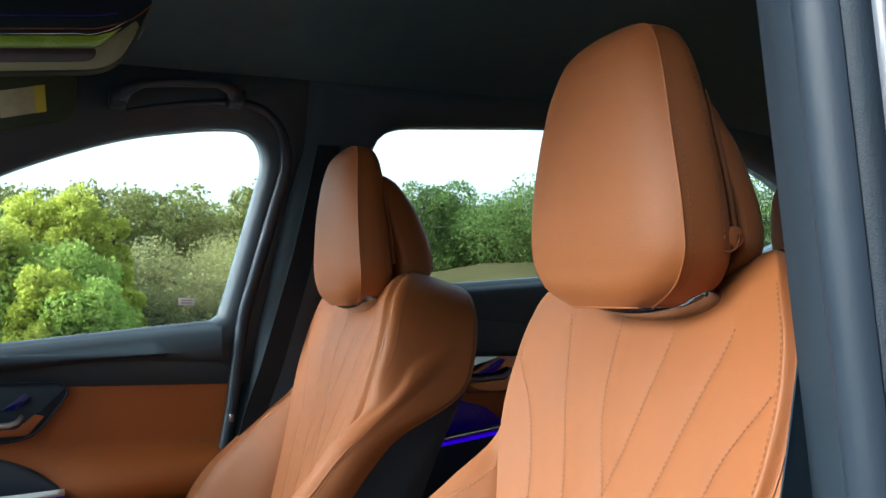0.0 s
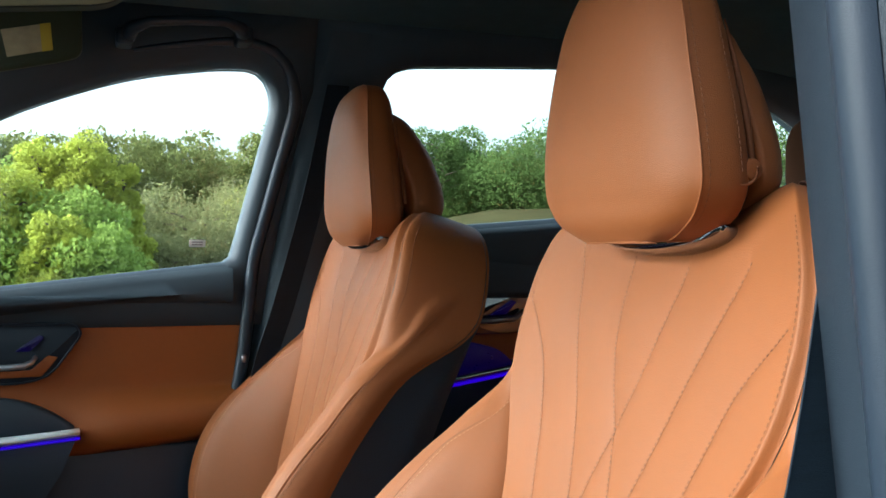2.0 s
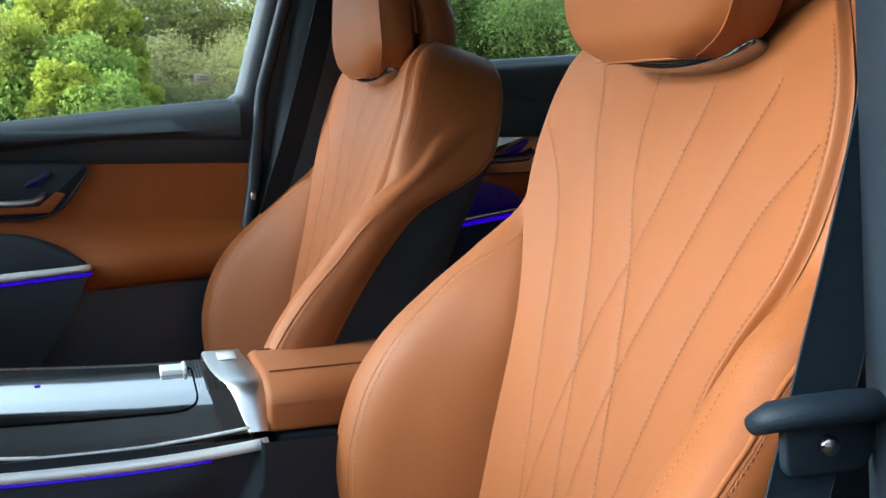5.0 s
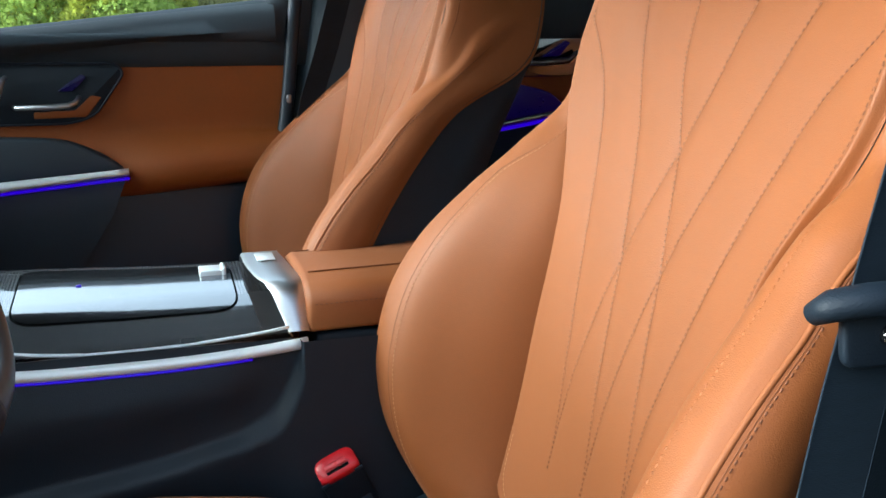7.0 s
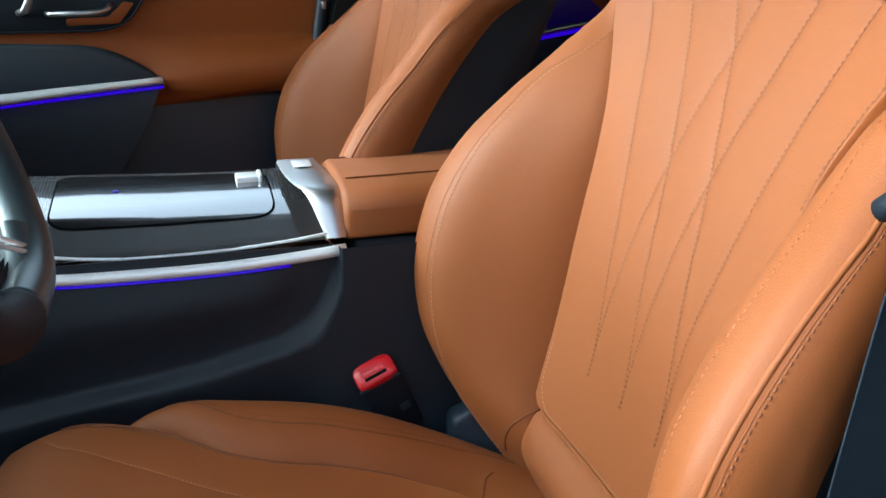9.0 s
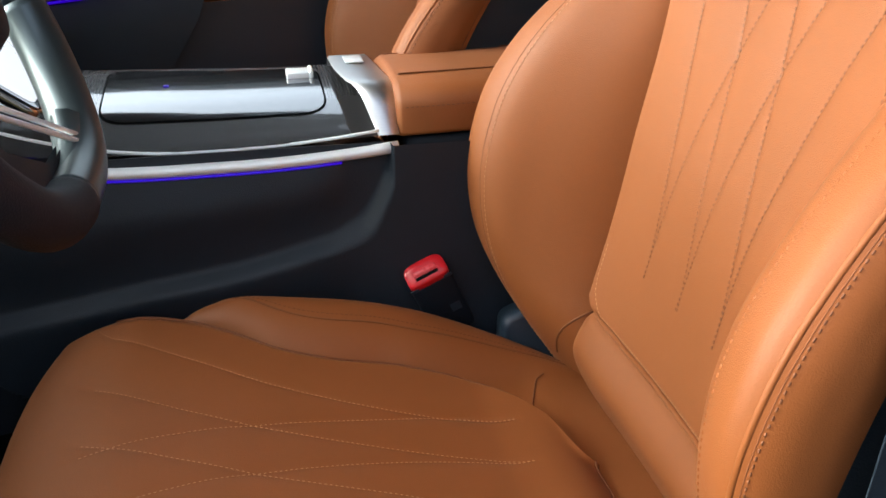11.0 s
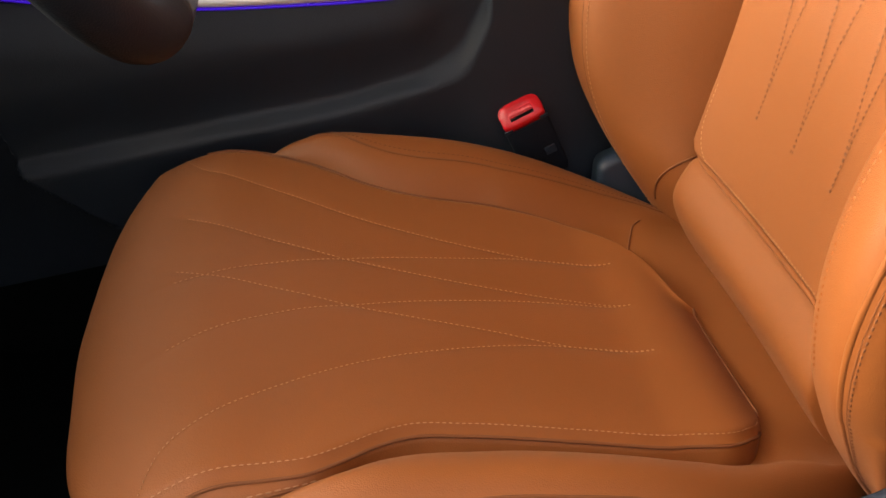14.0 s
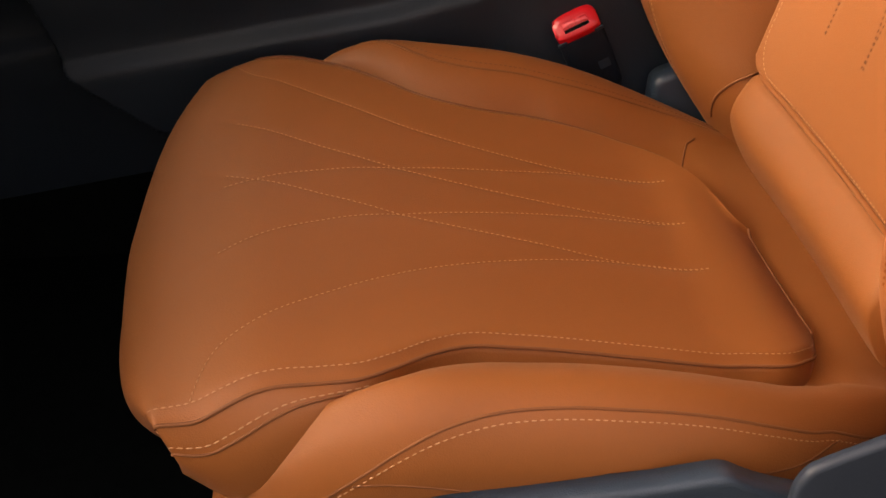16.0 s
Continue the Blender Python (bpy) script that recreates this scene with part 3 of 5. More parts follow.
    for v in np.concatenate([np.linspace(0, 0.1, 8), np.linspace(0.12, 0.85, 30), 0.85 + 0.15 * np.sin(np.linspace(0.1, 1, 16) * np.pi / 2)]):
        w, xb, xf, z = float(rear_w(v)), float(rear_b(v)), float(rear_f(v)), 1.222 + v * 0.186
        ring = []
        for t in np.linspace(0, 2 * np.pi, 56, endpoint=False):
            c, s = math.cos(t), math.sin(t)
            y = w * np.sign(c) * abs(c) ** (0.85 if s > 0 else 0.4)
            x = xf + 0.012 + (xb - xf - 0.012 if s > 0 else 0.012) * np.sign(s) * abs(s) ** 0.8
            ring.append((x, SEAT_Y + y, z))
        rows.append(ring)
    wing = mesh("headrest_wing", *sheet(rows, True, True), LEATHER, seat, "tan leather rear half of the headrest")
    for s in (-1, 1):
        a = np.linspace(0, 2 * np.pi, 24, endpoint=False)
        rings = [[(0.521 + r * math.cos(t), SEAT_Y + s * (0.133 + o), 1.262 + r * math.sin(t)) for t in a] for r, o in ((0.0090, -0.006), (0.0090, 0.0022), (0.0078, 0.0034), (0.003, 0.0036))]
        mesh("release_button", *sheet(rings, True, True), LEATHER, wing)
        post = [(0.545 + 0.006 * k, SEAT_Y + s * 0.07, z) for k, z in zip(np.linspace(0, 1, 6), np.linspace(1.165, 1.23, 6))]
        mesh("post", *tube(post, 0.007, 14, up=(1, 0, 0)), CHROME, seat, "steel headrest post")
    a = np.linspace(0, 2 * np.pi, 48, endpoint=False)
    rings = [[tuple(back_place(r * math.cos(t), COLLAR_H + 0.2 * r * math.sin(t), 0.026 + o)) for t in a] for r, o in ((0.108, -0.02), (0.108, 0.005), (0.103, 0.009), (0.06, 0.0095))]
    mesh("headrest_collar", *sheet(rings, True, True), PIANO, seat, "glossy dark oval collar below the headrest")


# ---------------------------------------------------------------- seat: cushion
RISE = radians(8)
CF, CN = np.array([-math.cos(RISE), 0, math.sin(RISE)]), np.array([math.sin(RISE), 0, math.cos(RISE)])
CUSH0 = np.array([0.24, SEAT_Y, 0.552]) + 0.004 * CN
pad_w = curve((-0.086, 0.006), (-0.066, 0.030), (-0.058, 0.062), (-0.041, 0.097), (-0.015, 0.127), (0.02, 0.150), (0.08, 0.168), (0.165, 0.172), (0.21, 0.184), (0.25, 0.209), (0.30, 0.234), (0.36, 0.246), (0.40, 0.252), (0.46, 0.255))
pad_near = curve((-0.086, 0.128), (-0.083, 0.146), (-0.075, 0.163), (-0.058, 0.179), (0.0, 0.188), (0.08, 0.189), (0.165, 0.191), (0.207, 0.196), (0.231, 0.207), (0.255, 0.223), (0.277, 0.235), (0.302, 0.240), (0.337, 0.244), (0.36, 0.248), (0.40, 0.256), (0.46, 0.258))


def pad_half(f, u):
    """Half the pad's width, on the door's side (u below 0) or the console's."""
    return np.where(np.asarray(u) < 0, pad_near(f), pad_w(f))



CUSH_SEAMS = [curve((-0.02, 0.068), (0.07, 0.070), (0.157, 0.087), (0.23, 0.112), (0.30, 0.150), (0.35, 0.180), (0.39, 0.210), (0.415, 0.245)),
              curve((-0.02, 0.0), (0.08, 0.006), (0.15, 0.016), (0.22, 0.031), (0.29, 0.052), (0.345, 0.077), (0.40, 0.111), (0.42, 0.125)),
              curve((-0.02, 0.069), (0.07, 0.067), (0.12, 0.058), (0.238, 0.037), (0.313, 0.016), (0.373, -0.005), (0.415, -0.021))]


def cush_place(f, u, n):
    f, u, n = np.broadcast_arrays(np.asarray(f, float), np.asarray(u, float), np.asarray(n, float))
    return CUSH0 + f[..., None] * CF + u[..., None] * np.array([0, 1, 0]) + n[..., None] * CN


def pad_profile(s):
    """Along the middle: (forward, up) at the length s; the front rolls over and down."""
    f = curve((0, -0.086), (0.1, 0.015), (0.3, 0.215), (0.45, 0.365), (0.5, 0.413), (0.54, 0.444), (0.575, 0.457), (0.61, 0.452), (0.66, 0.40))
    n = curve((0, -0.004), (0.012, 0.003), (0.1, 0.010), (0.3, 0.025), (0.38, 0.030), (0.45, 0.028), (0.5, 0.012), (0.54, -0.010), (0.575, -0.035), (0.61, -0.056), (0.66, -0.066))
    return f(s), n(s)


def pad_height(f, u, n):
    q = np.clip(np.abs(u) / pad_half(f, u), 0, 1)
    n = n + 0.005 * q**2 * smoothstep(0.40, 0.2, f) - 0.005 * smoothstep(0.93, 1.0, q)
    for line in CUSH_SEAMS:
        for s in (-1, 1):
            slope = np.gradient(line(np.linspace(-0.05, 0.45, 51)), 0.01)
            k = np.sqrt(1 + np.interp(f, np.linspace(-0.05, 0.45, 51), slope) ** 2)
            dist = np.abs(u - s * line(f)) / k
            on = smoothstep(-0.03, 0.0, f) * (1 - smoothstep(0.37, 0.42, f))
            n = n - on * (0.0006 * np.exp(-(dist / 0.0026) ** 2) + 0.0008 * np.exp(-(dist / 0.012) ** 2))
    return n


base_crest_n = curve((-0.2, -0.02), (-0.17, -0.01), (-0.1, 0.008), (-0.03, 0.024), (0.05, 0.042), (0.15, 0.051), (0.22, 0.051), (0.27, 0.042), (0.30, 0.025), (0.33, -0.008), (0.37, -0.075))
base_crest_u = curve((-0.2, 0.17), (-0.17, 0.18), (-0.1, 0.205), (-0.03, 0.228), (0.05, 0.24), (0.15, 0.246), (0.22, 0.248), (0.27, 0.25), (0.31, 0.252), (0.42, 0.246))
base_out_u = curve((-0.2, 0.19), (-0.17, 0.20), (-0.1, 0.24), (-0.03, 0.268), (0.05, 0.28), (0.2, 0.287), (0.3, 0.283), (0.37, 0.262))


def build_cushion(seat):
    ss = np.concatenate([np.linspace(0, 0.03, 12), np.linspace(0.034, 0.5, 150), np.linspace(0.505, 0.66, 30)])
    f0, n0 = pad_profile(ss)
    q = np.linspace(-1, 1, 170)
    u = q[None, :] * pad_half(f0[:, None], q[None, :])

    def pulled(q, along):
        """How far the front edge curves back towards its corners."""
        near = np.asarray(q) < 0
        r = np.abs(q)
        return (np.where(near, 0.036, 0.024) * r**3 + 0.006 * near * smoothstep(0.05, 0.5, r)) * smoothstep(0.38, 0.54, along) + np.where(near, 0.060, 0.066) * r**10 * smoothstep(0.535, 0.62, along)

    def lifted(q, along):
        """The corner at the door's side stays up while the front rolls over."""
        return np.where(np.asarray(q) < 0, 0.030, 0.006) * np.abs(q) ** 4 * smoothstep(0.49, 0.575, along)
    pull = pulled(q[None, :], ss[:, None])
    f = np.broadcast_to(f0[:, None], u.shape)
    n = pad_height(f, u, np.broadcast_to(n0[:, None], u.shape))
    n = n + lifted(q[None, :], ss[:, None])
    top = cush_place(f - pull, u, n)
    rim = [(0.0, -0.005), (0.003, -0.016), (0.006, -0.031), (0.005, -0.035), (0.007, -0.06), (0.004, -0.09), (-0.008, -0.125)]
    ahead = smoothstep(0.2, 0.29, f0)
    fold = 1 - 0.85 * smoothstep(0.5, 0.6, ss)
    sweep = 1.3 * smoothstep(0.36, 0.52, ss)
    left = np.stack([cush_place((f - pull)[:, 0] + sweep * min(dn + 0.01, 0), u[:, 0] - du * ahead - 0.012 * (1 - ahead) * min(-dn / 0.03, 1), n[:, 0] + dn * fold) for du, dn in rim[::-1]], 1)
    right = np.stack([cush_place((f - pull)[:, -1] + sweep * min(dn + 0.01, 0), u[:, -1] + du * ahead + 0.012 * (1 - ahead) * min(-dn / 0.03, 1), n[:, -1] + dn * fold) for du, dn in rim], 1)
    whole = np.concatenate([left, top, right], 1)
    rear = np.stack([whole[0] - 0.03 * CN, whole[0] - 0.008 * CN + 0.002 * CF], 0)
    whole = np.concatenate([rear, whole], 0)
    pad = mesh("cushion_pad", *sheet(whole), LEATHER, seat, "tan leather cushion pad with curved stitched seams")
    for line in CUSH_SEAMS:
        for s in (-1, 1):
            sv = np.linspace(0.068, 0.505 if line is CUSH_SEAMS[0] else 0.47, 200)
            ff, nn = pad_profile(sv)
            uu = s * line(ff)
            p = cush_place(ff - pulled(uu / pad_half(ff, uu), sv), uu, pad_height(ff, uu, nn) + lifted(uu / pad_half(ff, uu), sv) + 0.0009)
            mesh("stitching", *stitches(p, np.tile(CN, (200, 1)), 0.0046, 0.0026, 0.00045), THREAD, pad)
    for s in (-1, 1):
        if s < 0:
            edge = whole[6:182, 7 + 4]
            mesh("stitching", *stitches(edge + 0.0012 * CN, np.tile(CN, (len(edge), 1)), 0.0048, 0.0030, 0.0005), THREAD, pad)
        line = whole[6:174, 7] if s < 0 else whole[6:156, -8]
        mesh("piping", *tube(line, 0.0014, 6), SEAM, pad)
        if s < 0:
            continue
        line = whole[112:156, -6]
        side = np.tile((0, float(s), 0), (len(line), 1))
        mesh("stitching", *stitches(line + side * 0.0008 + 0.004 * CN, side, 0.006, 0.004), THREAD, pad)
        mesh("piping", *tube(line, 0.0012, 6), SEAM, pad)
    rear_line = whole[3, 9:-9]
    mesh("piping", *tube(rear_line + 0.0006 * CN, 0.0012, 6), SEAM, pad)
    # base with the two side bolsters and the strip behind the pad
    fs = np.concatenate([np.linspace(-0.20, -0.085, 18), np.linspace(-0.08, 0.36, 90), [0.365, 0.369, 0.37]])
    rows, cols = {-1: [], 1: []}, 30
    for ff in fs:
        for side in (-1, 1):
            pw = float((pad_near if side < 0 else pad_w)(max(ff, -0.05 if side < 0 else 0.07)))
            cu, cn, ou = float(base_crest_u(ff)), float(base_crest_n(ff)) - (0.006 if side < 0 else 0), float(base_out_u(ff))
            low = -0.004 - (0.016 if side < 0 else 0.006) * float(smoothstep(-0.09, -0.05, ff)) - 0.5 * max(-0.15 - ff, 0)
            pw = min(pw, cu - 0.012)
            deep = min(low, cn - 0.004)
            ctrl = np.array([(0, low), (pw * 0.6, low), (pw - 0.008, deep), (pw + 0.004, deep + 0.25 * (cn - deep)), (pw * 0.45 + cu * 0.55, deep + 0.85 * (cn - deep)), (cu, cn), (cu + 0.6 * (ou - cu), cn - 0.010),
                             (ou, cn - 0.035), (ou + 0.002, cn - 0.07), (ou - 0.004, -0.115), (ou - 0.02, -0.16)])
            sl = np.concatenate([[0], np.cumsum(np.linalg.norm(np.diff(ctrl, axis=0), axis=1) + 1e-5)])
            t = np.concatenate([np.linspace(0, sl[3], 10)[:-1], np.linspace(sl[3], sl[8], cols), np.linspace(sl[8], sl[-1], 6)[1:]])
            rows[side].append(np.stack([curve(*zip(sl, ctrl[:, 0]))(t), curve(*zip(sl, ctrl[:, 1]))(t)], 1))
    half = len(rows[1][0])
    full = np.concatenate([np.array(rows[-1])[:, :0:-1] * (-1, 1), np.array(rows[1])], 1)
    p = cush_place(fs[:, None] + 0 * full[..., 0], full[..., 0], full[..., 1])
    v, fc = sheet(p)
    m = p.shape[1]
    fc.append(tuple((len(fs) - 1) * m + j for j in range(m)))
    base = mesh("cushion_bolster", v, fc, LEATHER, seat, "tan leather side bolsters round the cushion pad")
    tilt_of = np.cross(np.gradient(p, axis=1), np.gradient(p, axis=0))
    tilt_of /= np.linalg.norm(tilt_of, axis=2)[:, :, None] + 1e-12
    seam_at = curve((-0.2, 20.5), (-0.05, 24.0), (0.1, 25.5), (0.2, 26.5), (0.25, 29.0), (0.29, 32.5), (0.33, 36.0), (0.37, 38.0))
    fold_at = curve((-0.06, 25.0), (-0.03, 28.5), (0.05, 33.0), (0.17, 36.5), (0.24, 35.0), (0.28, 32.5))
    for s in (-1, 1):
        def along(cols_at, lo, hi, shift=0.0, s=s):
            r = np.linspace(lo, hi, 90)
            i = np.interp(r, fs, np.arange(len(fs)))
            j = half - 1 + s * (cols_at(r) + shift)
            return np.array([grid_at(p, a, c) for a, c in zip(i, j)]), np.array([grid_at(tilt_of, a, c) for a, c in zip(i, j)])
        inner = -7.5 if s > 0 else 0.0
        q, nn = along(seam_at, -0.16, 0.345 if s < 0 else 0.27, inner)
        mesh("piping", *tube(q - nn * 0.0004, 0.0013, 6), SEAM, base)
        q, nn = along(seam_at, -0.14, 0.345 if s < 0 else 0.27, inner + 1.3)
        mesh("stitching", *stitches(q + nn * 0.0005, nn, 0.0052, 0.0032, 0.0005), THREAD if s < 0 else THREAD_DARK, base)
        if s < 0:
            q, nn = along(fold_at, -0.06, 0.28)
            mesh("piping", *tube(q - nn * 0.0004, 0.0010, 6), SEAM, base)
        else:
            q = np.array([grid_at(p, 24 - 1.35 * k, half - 1 + 5.5 + k) for k in np.linspace(0, 5, 14)]) + 0.0004 * CN
            mesh("piping", *tube(q, 0.0009, 6), SEAM, base)
    # leather side between the pad's edge and the bolster's front, widening forwards
    edge = whole[98:178, 7]
    t = np.linspace(0, 1, len(edge))
    low_f = curve((0, 0.222), (0.25, 0.262), (0.45, 0.288), (0.6, 0.308), (0.75, 0.333), (0.9, 0.360), (1, 0.388))
    low_u = curve((0, 0.198), (0.25, 0.236), (0.45, 0.254), (0.6, 0.264), (0.75, 0.268), (0.9, 0.261), (1, 0.246))
    low_n = curve((0, 0.0), (0.25, 0.010), (0.45, 0.006), (0.6, -0.012), (0.75, -0.036), (0.9, -0.055), (1, -0.052))
    low = cush_place(low_f(t), -low_u(t), low_n(t))
    e = np.linspace(0, 1, 12)
    swell = 0.006 * np.sin(np.pi * e)[None, :] * smoothstep(0.1, 0.5, t)[:, None]
    face = edge[:, None] * (1 - e)[None, :, None] + low[:, None] * e[None, :, None] - swell[..., None] * np.array([0, 1, -0.5])
    nose = mesh("cushion_side", *sheet(face), LEATHER, seat)
    out = np.tile((0, -0.8, 0.6), (len(edge), 1))
    mesh("piping", *tube(face[20:78, 4] + 0.0002 * out[20:78], 0.0011, 6), SEAM, nose)
    mesh("stitching", *stitches(face[20:78, 3] + 0.0006 * out[20:78], out[20:78], 0.006, 0.004, 0.0005), THREAD, nose)
    # plastic valance and frame below
    for s in (-1, 1):
        poly = rounded([(-0.02, 0.31), (0.43, 0.31), (0.45, 0.49), (0.30, 0.535), (0.225, 0.564), (0.21, 0.572), (0.195, 0.582), (0.15, 0.576), (0.02, 0.570), (-0.12, 0.540)], 0.010)
        y = SEAT_Y + s * 0.287
        mesh("side_valance", *slab(poly, lambda a, b, d, y=y, s=s: (a, y + s * d, b), 0.018, 0.004), TRIM, seat, "slate-grey plastic side cover")
    mesh("seat_frame", *box((-0.1, SEAT_Y - 0.24, 0.30), (0.42, SEAT_Y + 0.24, 0.44), 0.02), SOFT, seat, "dark seat base and runners")


def build_seat():
    seat = thing("front_seat", "tan leather front seat with quilted backrest, driver's side", "car seat", (0.15, SEAT_Y, 0.30), group="front seats")
    build_backrest(seat)
    build_headrest(seat)
    build_cushion(seat)
    return seat


# ---------------------------------------------------------------- setting: ground
def ground_z(x, y):
    """A field that rises away behind the car's far rear corner."""
    r = np.hypot(x, y)
    az = np.degrees(np.arctan2(x, y))
    return 0.135 * np.maximum(r - 7, 0) * smoothstep(4, 24, az) * smoothstep(120, 60, az) * np.clip(40 / (r + 20), 0, 1) - 0.02 * np.maximum(r - 7, 0) * smoothstep(12, 0, np.abs(az)) * 0.3


radii = np.concatenate([[0.01, 2, 4, 6], np.geomspace(8, 4000, 40)])
angles = np.linspace(0, 2 * np.pi, 97)[:-1]
gx, gy = radii[:, None] * np.sin(angles), radii[:, None] * np.cos(angles)
mesh("ground", *sheet(np.stack([gx, gy, ground_z(gx, gy)], -1), True), FIELD, None, "dry grassy field rising towards trees", category="ground", kind="structure")

# ---------------------------------------------------------------- setting: cabin
MID = 1.108


def wall_y(z):
    """The passenger side leans inwards above the belt line."""
    return 1.862 - 0.34 * max(z - 1.16, 0)


def on_side(x, z, d=0.0):
    return (x, wall_y(z) - d, z)


def opening(name, hole, border, label, parent=None):
    """A lining with a window opening through it, with thickness, from the hole out to a wider outline."""
    hole, border = np.asarray(hole), np.asarray(border)
    loops = [[on_side(*p, -0.05) for p in hole], [on_side(*p, 0.0) for p in hole], [on_side(*p, 0.012) for p in inset(hole, -0.012)], [on_side(*p, 0.016) for p in inset(hole, -0.03)], [on_side(*p, 0.014) for p in border], [on_side(*p, -0.05) for p in border]]
    return mesh(name, *sheet(np.array(loops), True), LINING, parent, label, category="car body", kind="structure")


def resample(poly, n):
    q = np.vstack([poly, poly[:1]])
    s = np.concatenate([[0], np.cumsum(np.linalg.norm(np.diff(q, axis=0), axis=1))])
    t = np.linspace(0, s[-1], n, endpoint=False)
    return np.stack([np.interp(t, s, q[:, 0]), np.interp(t, s, q[:, 1])], 1)


def spread(hole, lo, hi):
    """For each point of the hole the point of a box round it, in the same direction."""
    c = hole.mean(0)
    out = []
    for p in hole:
        d = p - c
        k = min((hi[0] - c[0]) / d[0] if d[0] > 0 else (lo[0] - c[0]) / d[0], (hi[1] - c[1]) / d[1] if d[1] > 0 else (lo[1] - c[1]) / d[1])
        out.append(c + d * k)
    return np.array(out)


front_hole = resample(rounded([(0.265, 1.172), (0.333, 1.478), (0.306, 1.529), (0.235, 1.528), (0.077, 1.504), (-0.123, 1.434), (-0.36, 1.30), (-0.62, 1.13), (-0.55, 1.080), (-0.124, 1.128)], [0.012, 0.03, 0.05, 0.05, 0.1, 0.1, 0.1, 0.04, 0.03, 0.1]), 120)
rear_hole = resample(rounded([(0.56, 1.225), (0.535, 1.52), (0.585, 1.553), (0.89, 1.572), (1.25, 1.588), (1.53, 1.483), (1.63, 1.40), (1.48, 1.31), (0.95, 1.255)], [0.02, 0.04, 0.04, 0.2, 0.15, 0.08, 0.04, 0.1, 0.2]), 120)
opening("wall_side_front", front_hole, spread(front_hole, (-1.1, 1.05), (0.40, 1.64)), "black lining round the front passenger window")
opening("wall_side_rear", rear_hole, spread(rear_hole, (0.40, 1.05), (1.9, 1.64)), "black lining round the rear passenger window")
for name, hole in (("window_1", front_hole), ("window_2", rear_hole)):
    pts = [on_side(*p, -0.025) for p in hole] + [on_side(*p, -0.029) for p in hole]
    k = len(hole)
    ob = mesh(name, pts, [tuple(range(k)), tuple(range(2 * k - 1, k - 1, -1))] + [(i, (i + 1) % k, k + (i + 1) % k, k + i) for i in range(k)], GLASS, None, "clear side window glass", False, "window", "structure")
    ob.visible_shadow = False

# raised frame of the front passenger window, round its rear corner
loop = inset(front_hole, -0.040)
keep = [p for p in np.roll(loop, -int(np.argmin(loop[:, 1])), 0) if p[1] > 1.17 and p[0] > 0.05 and (p[0] > 0.26 or p[1] > 1.35)]
keep = [(0.268, 0.86), (0.290, 1.0), (0.303, 1.13)] + keep
band = resample(np.array(keep + keep[::-1]), 160)[:80]
mesh("window_seal", *tube([on_side(u, v, 0.017) for u, v in band], 0.0125 * np.interp(np.arange(80), [0, 50, 79], [1, 1, 0.3]), 12, flat=0.8, up=(0, 1, 0)), TRIM, None, "rounded slate-black frame round the front passenger window", category="window frame", kind="structure")

# lower side wall, floor, roof lining, plain ends
mesh("wall_side_lower", *box((-1.1, 1.872, 0.22), (1.9, 1.93, 1.10), 0.005), SOFT, None, "dark lower side wall", category="car body", kind="structure")
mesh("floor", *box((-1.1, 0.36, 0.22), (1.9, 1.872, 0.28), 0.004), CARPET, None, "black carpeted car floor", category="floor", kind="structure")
roof = []
for x in np.linspace(-0.55, 1.9, 26):
    row = []
    for t in np.linspace(-1, 1, 40):
        y = MID + t * 0.66
        crown = 1.655 - 0.06 * abs(t) ** 4 - 0.075 * max(-(x + 0.05), 0) ** 1.5 / 0.35 - 0.11 * max(x - 0.9, 0) ** 2
        row.append((x, y, crown))
    roof.append(row)
roof = np.array(roof)
rv, rf = sheet(roof)
rv2, rf2 = sheet(roof[:, ::-1] + np.array([0, 0, 0.05]))
mesh("ceiling", *join((rv, rf), (rv2, rf2)), CLOTH, None, "black cloth roof lining", category="ceiling", kind="structure")
# Unseen rear walls, linings and glass, arranged to balance the light in the cabin.
mesh("wall_driver_rear", *box((0.52, 0.31, 0.22), (1.9, 0.36, 1.16), 0.01), SOFT, None, "plain dark rear side wall", category="car body", kind="structure")
mesh("wall_driver_rear_upper", *join(box((0.56, 0.38, 1.165), (1.9, 0.43, 1.22), 0.01), box((0.56, 0.38, 1.53), (1.9, 0.43, 1.62), 0.01), box((0.56, 0.38, 1.22), (0.68, 0.43, 1.53), 0.01), box((1.56, 0.38, 1.22), (1.9, 0.43, 1.53), 0.01)), CLOTH, None, "plain dark lining round the rear window of the driver's side", category="car body", kind="structure")
mesh("wall_rear_upper", *join(box((1.78, 0.36, 1.155), (1.9, 1.872, 1.22), 0.01), box((1.78, 0.36, 1.50), (1.9, 1.872, 1.60), 0.01), box((1.78, 0.36, 1.22), (1.9, 0.52, 1.50), 0.01), box((1.78, 1.70, 1.22), (1.9, 1.872, 1.50), 0.01)), CLOTH, None, "plain dark lining round the rear window", category="car body", kind="structure")
for name, lo, hi in (("window_4", (0.66, 0.40, 1.20), (1.58, 0.405, 1.55)), ("window_5", (1.83, 0.50, 1.20), (1.835, 1.72, 1.52))):
    ob = mesh(name, *box(lo, hi, 0.001), GLASS, None, "clear rear window glass", False, "window", "structure")
    ob.visible_shadow = False
# The windscreen is out of view; its tint holds back light on the seats.
TINT = GLASS.copy()
TINT.name = "windscreen_glass"
TINT.node_tree.nodes["Transparent BSDF"].inputs[0].default_value = (0.74, 0.77, 0.76, 1)
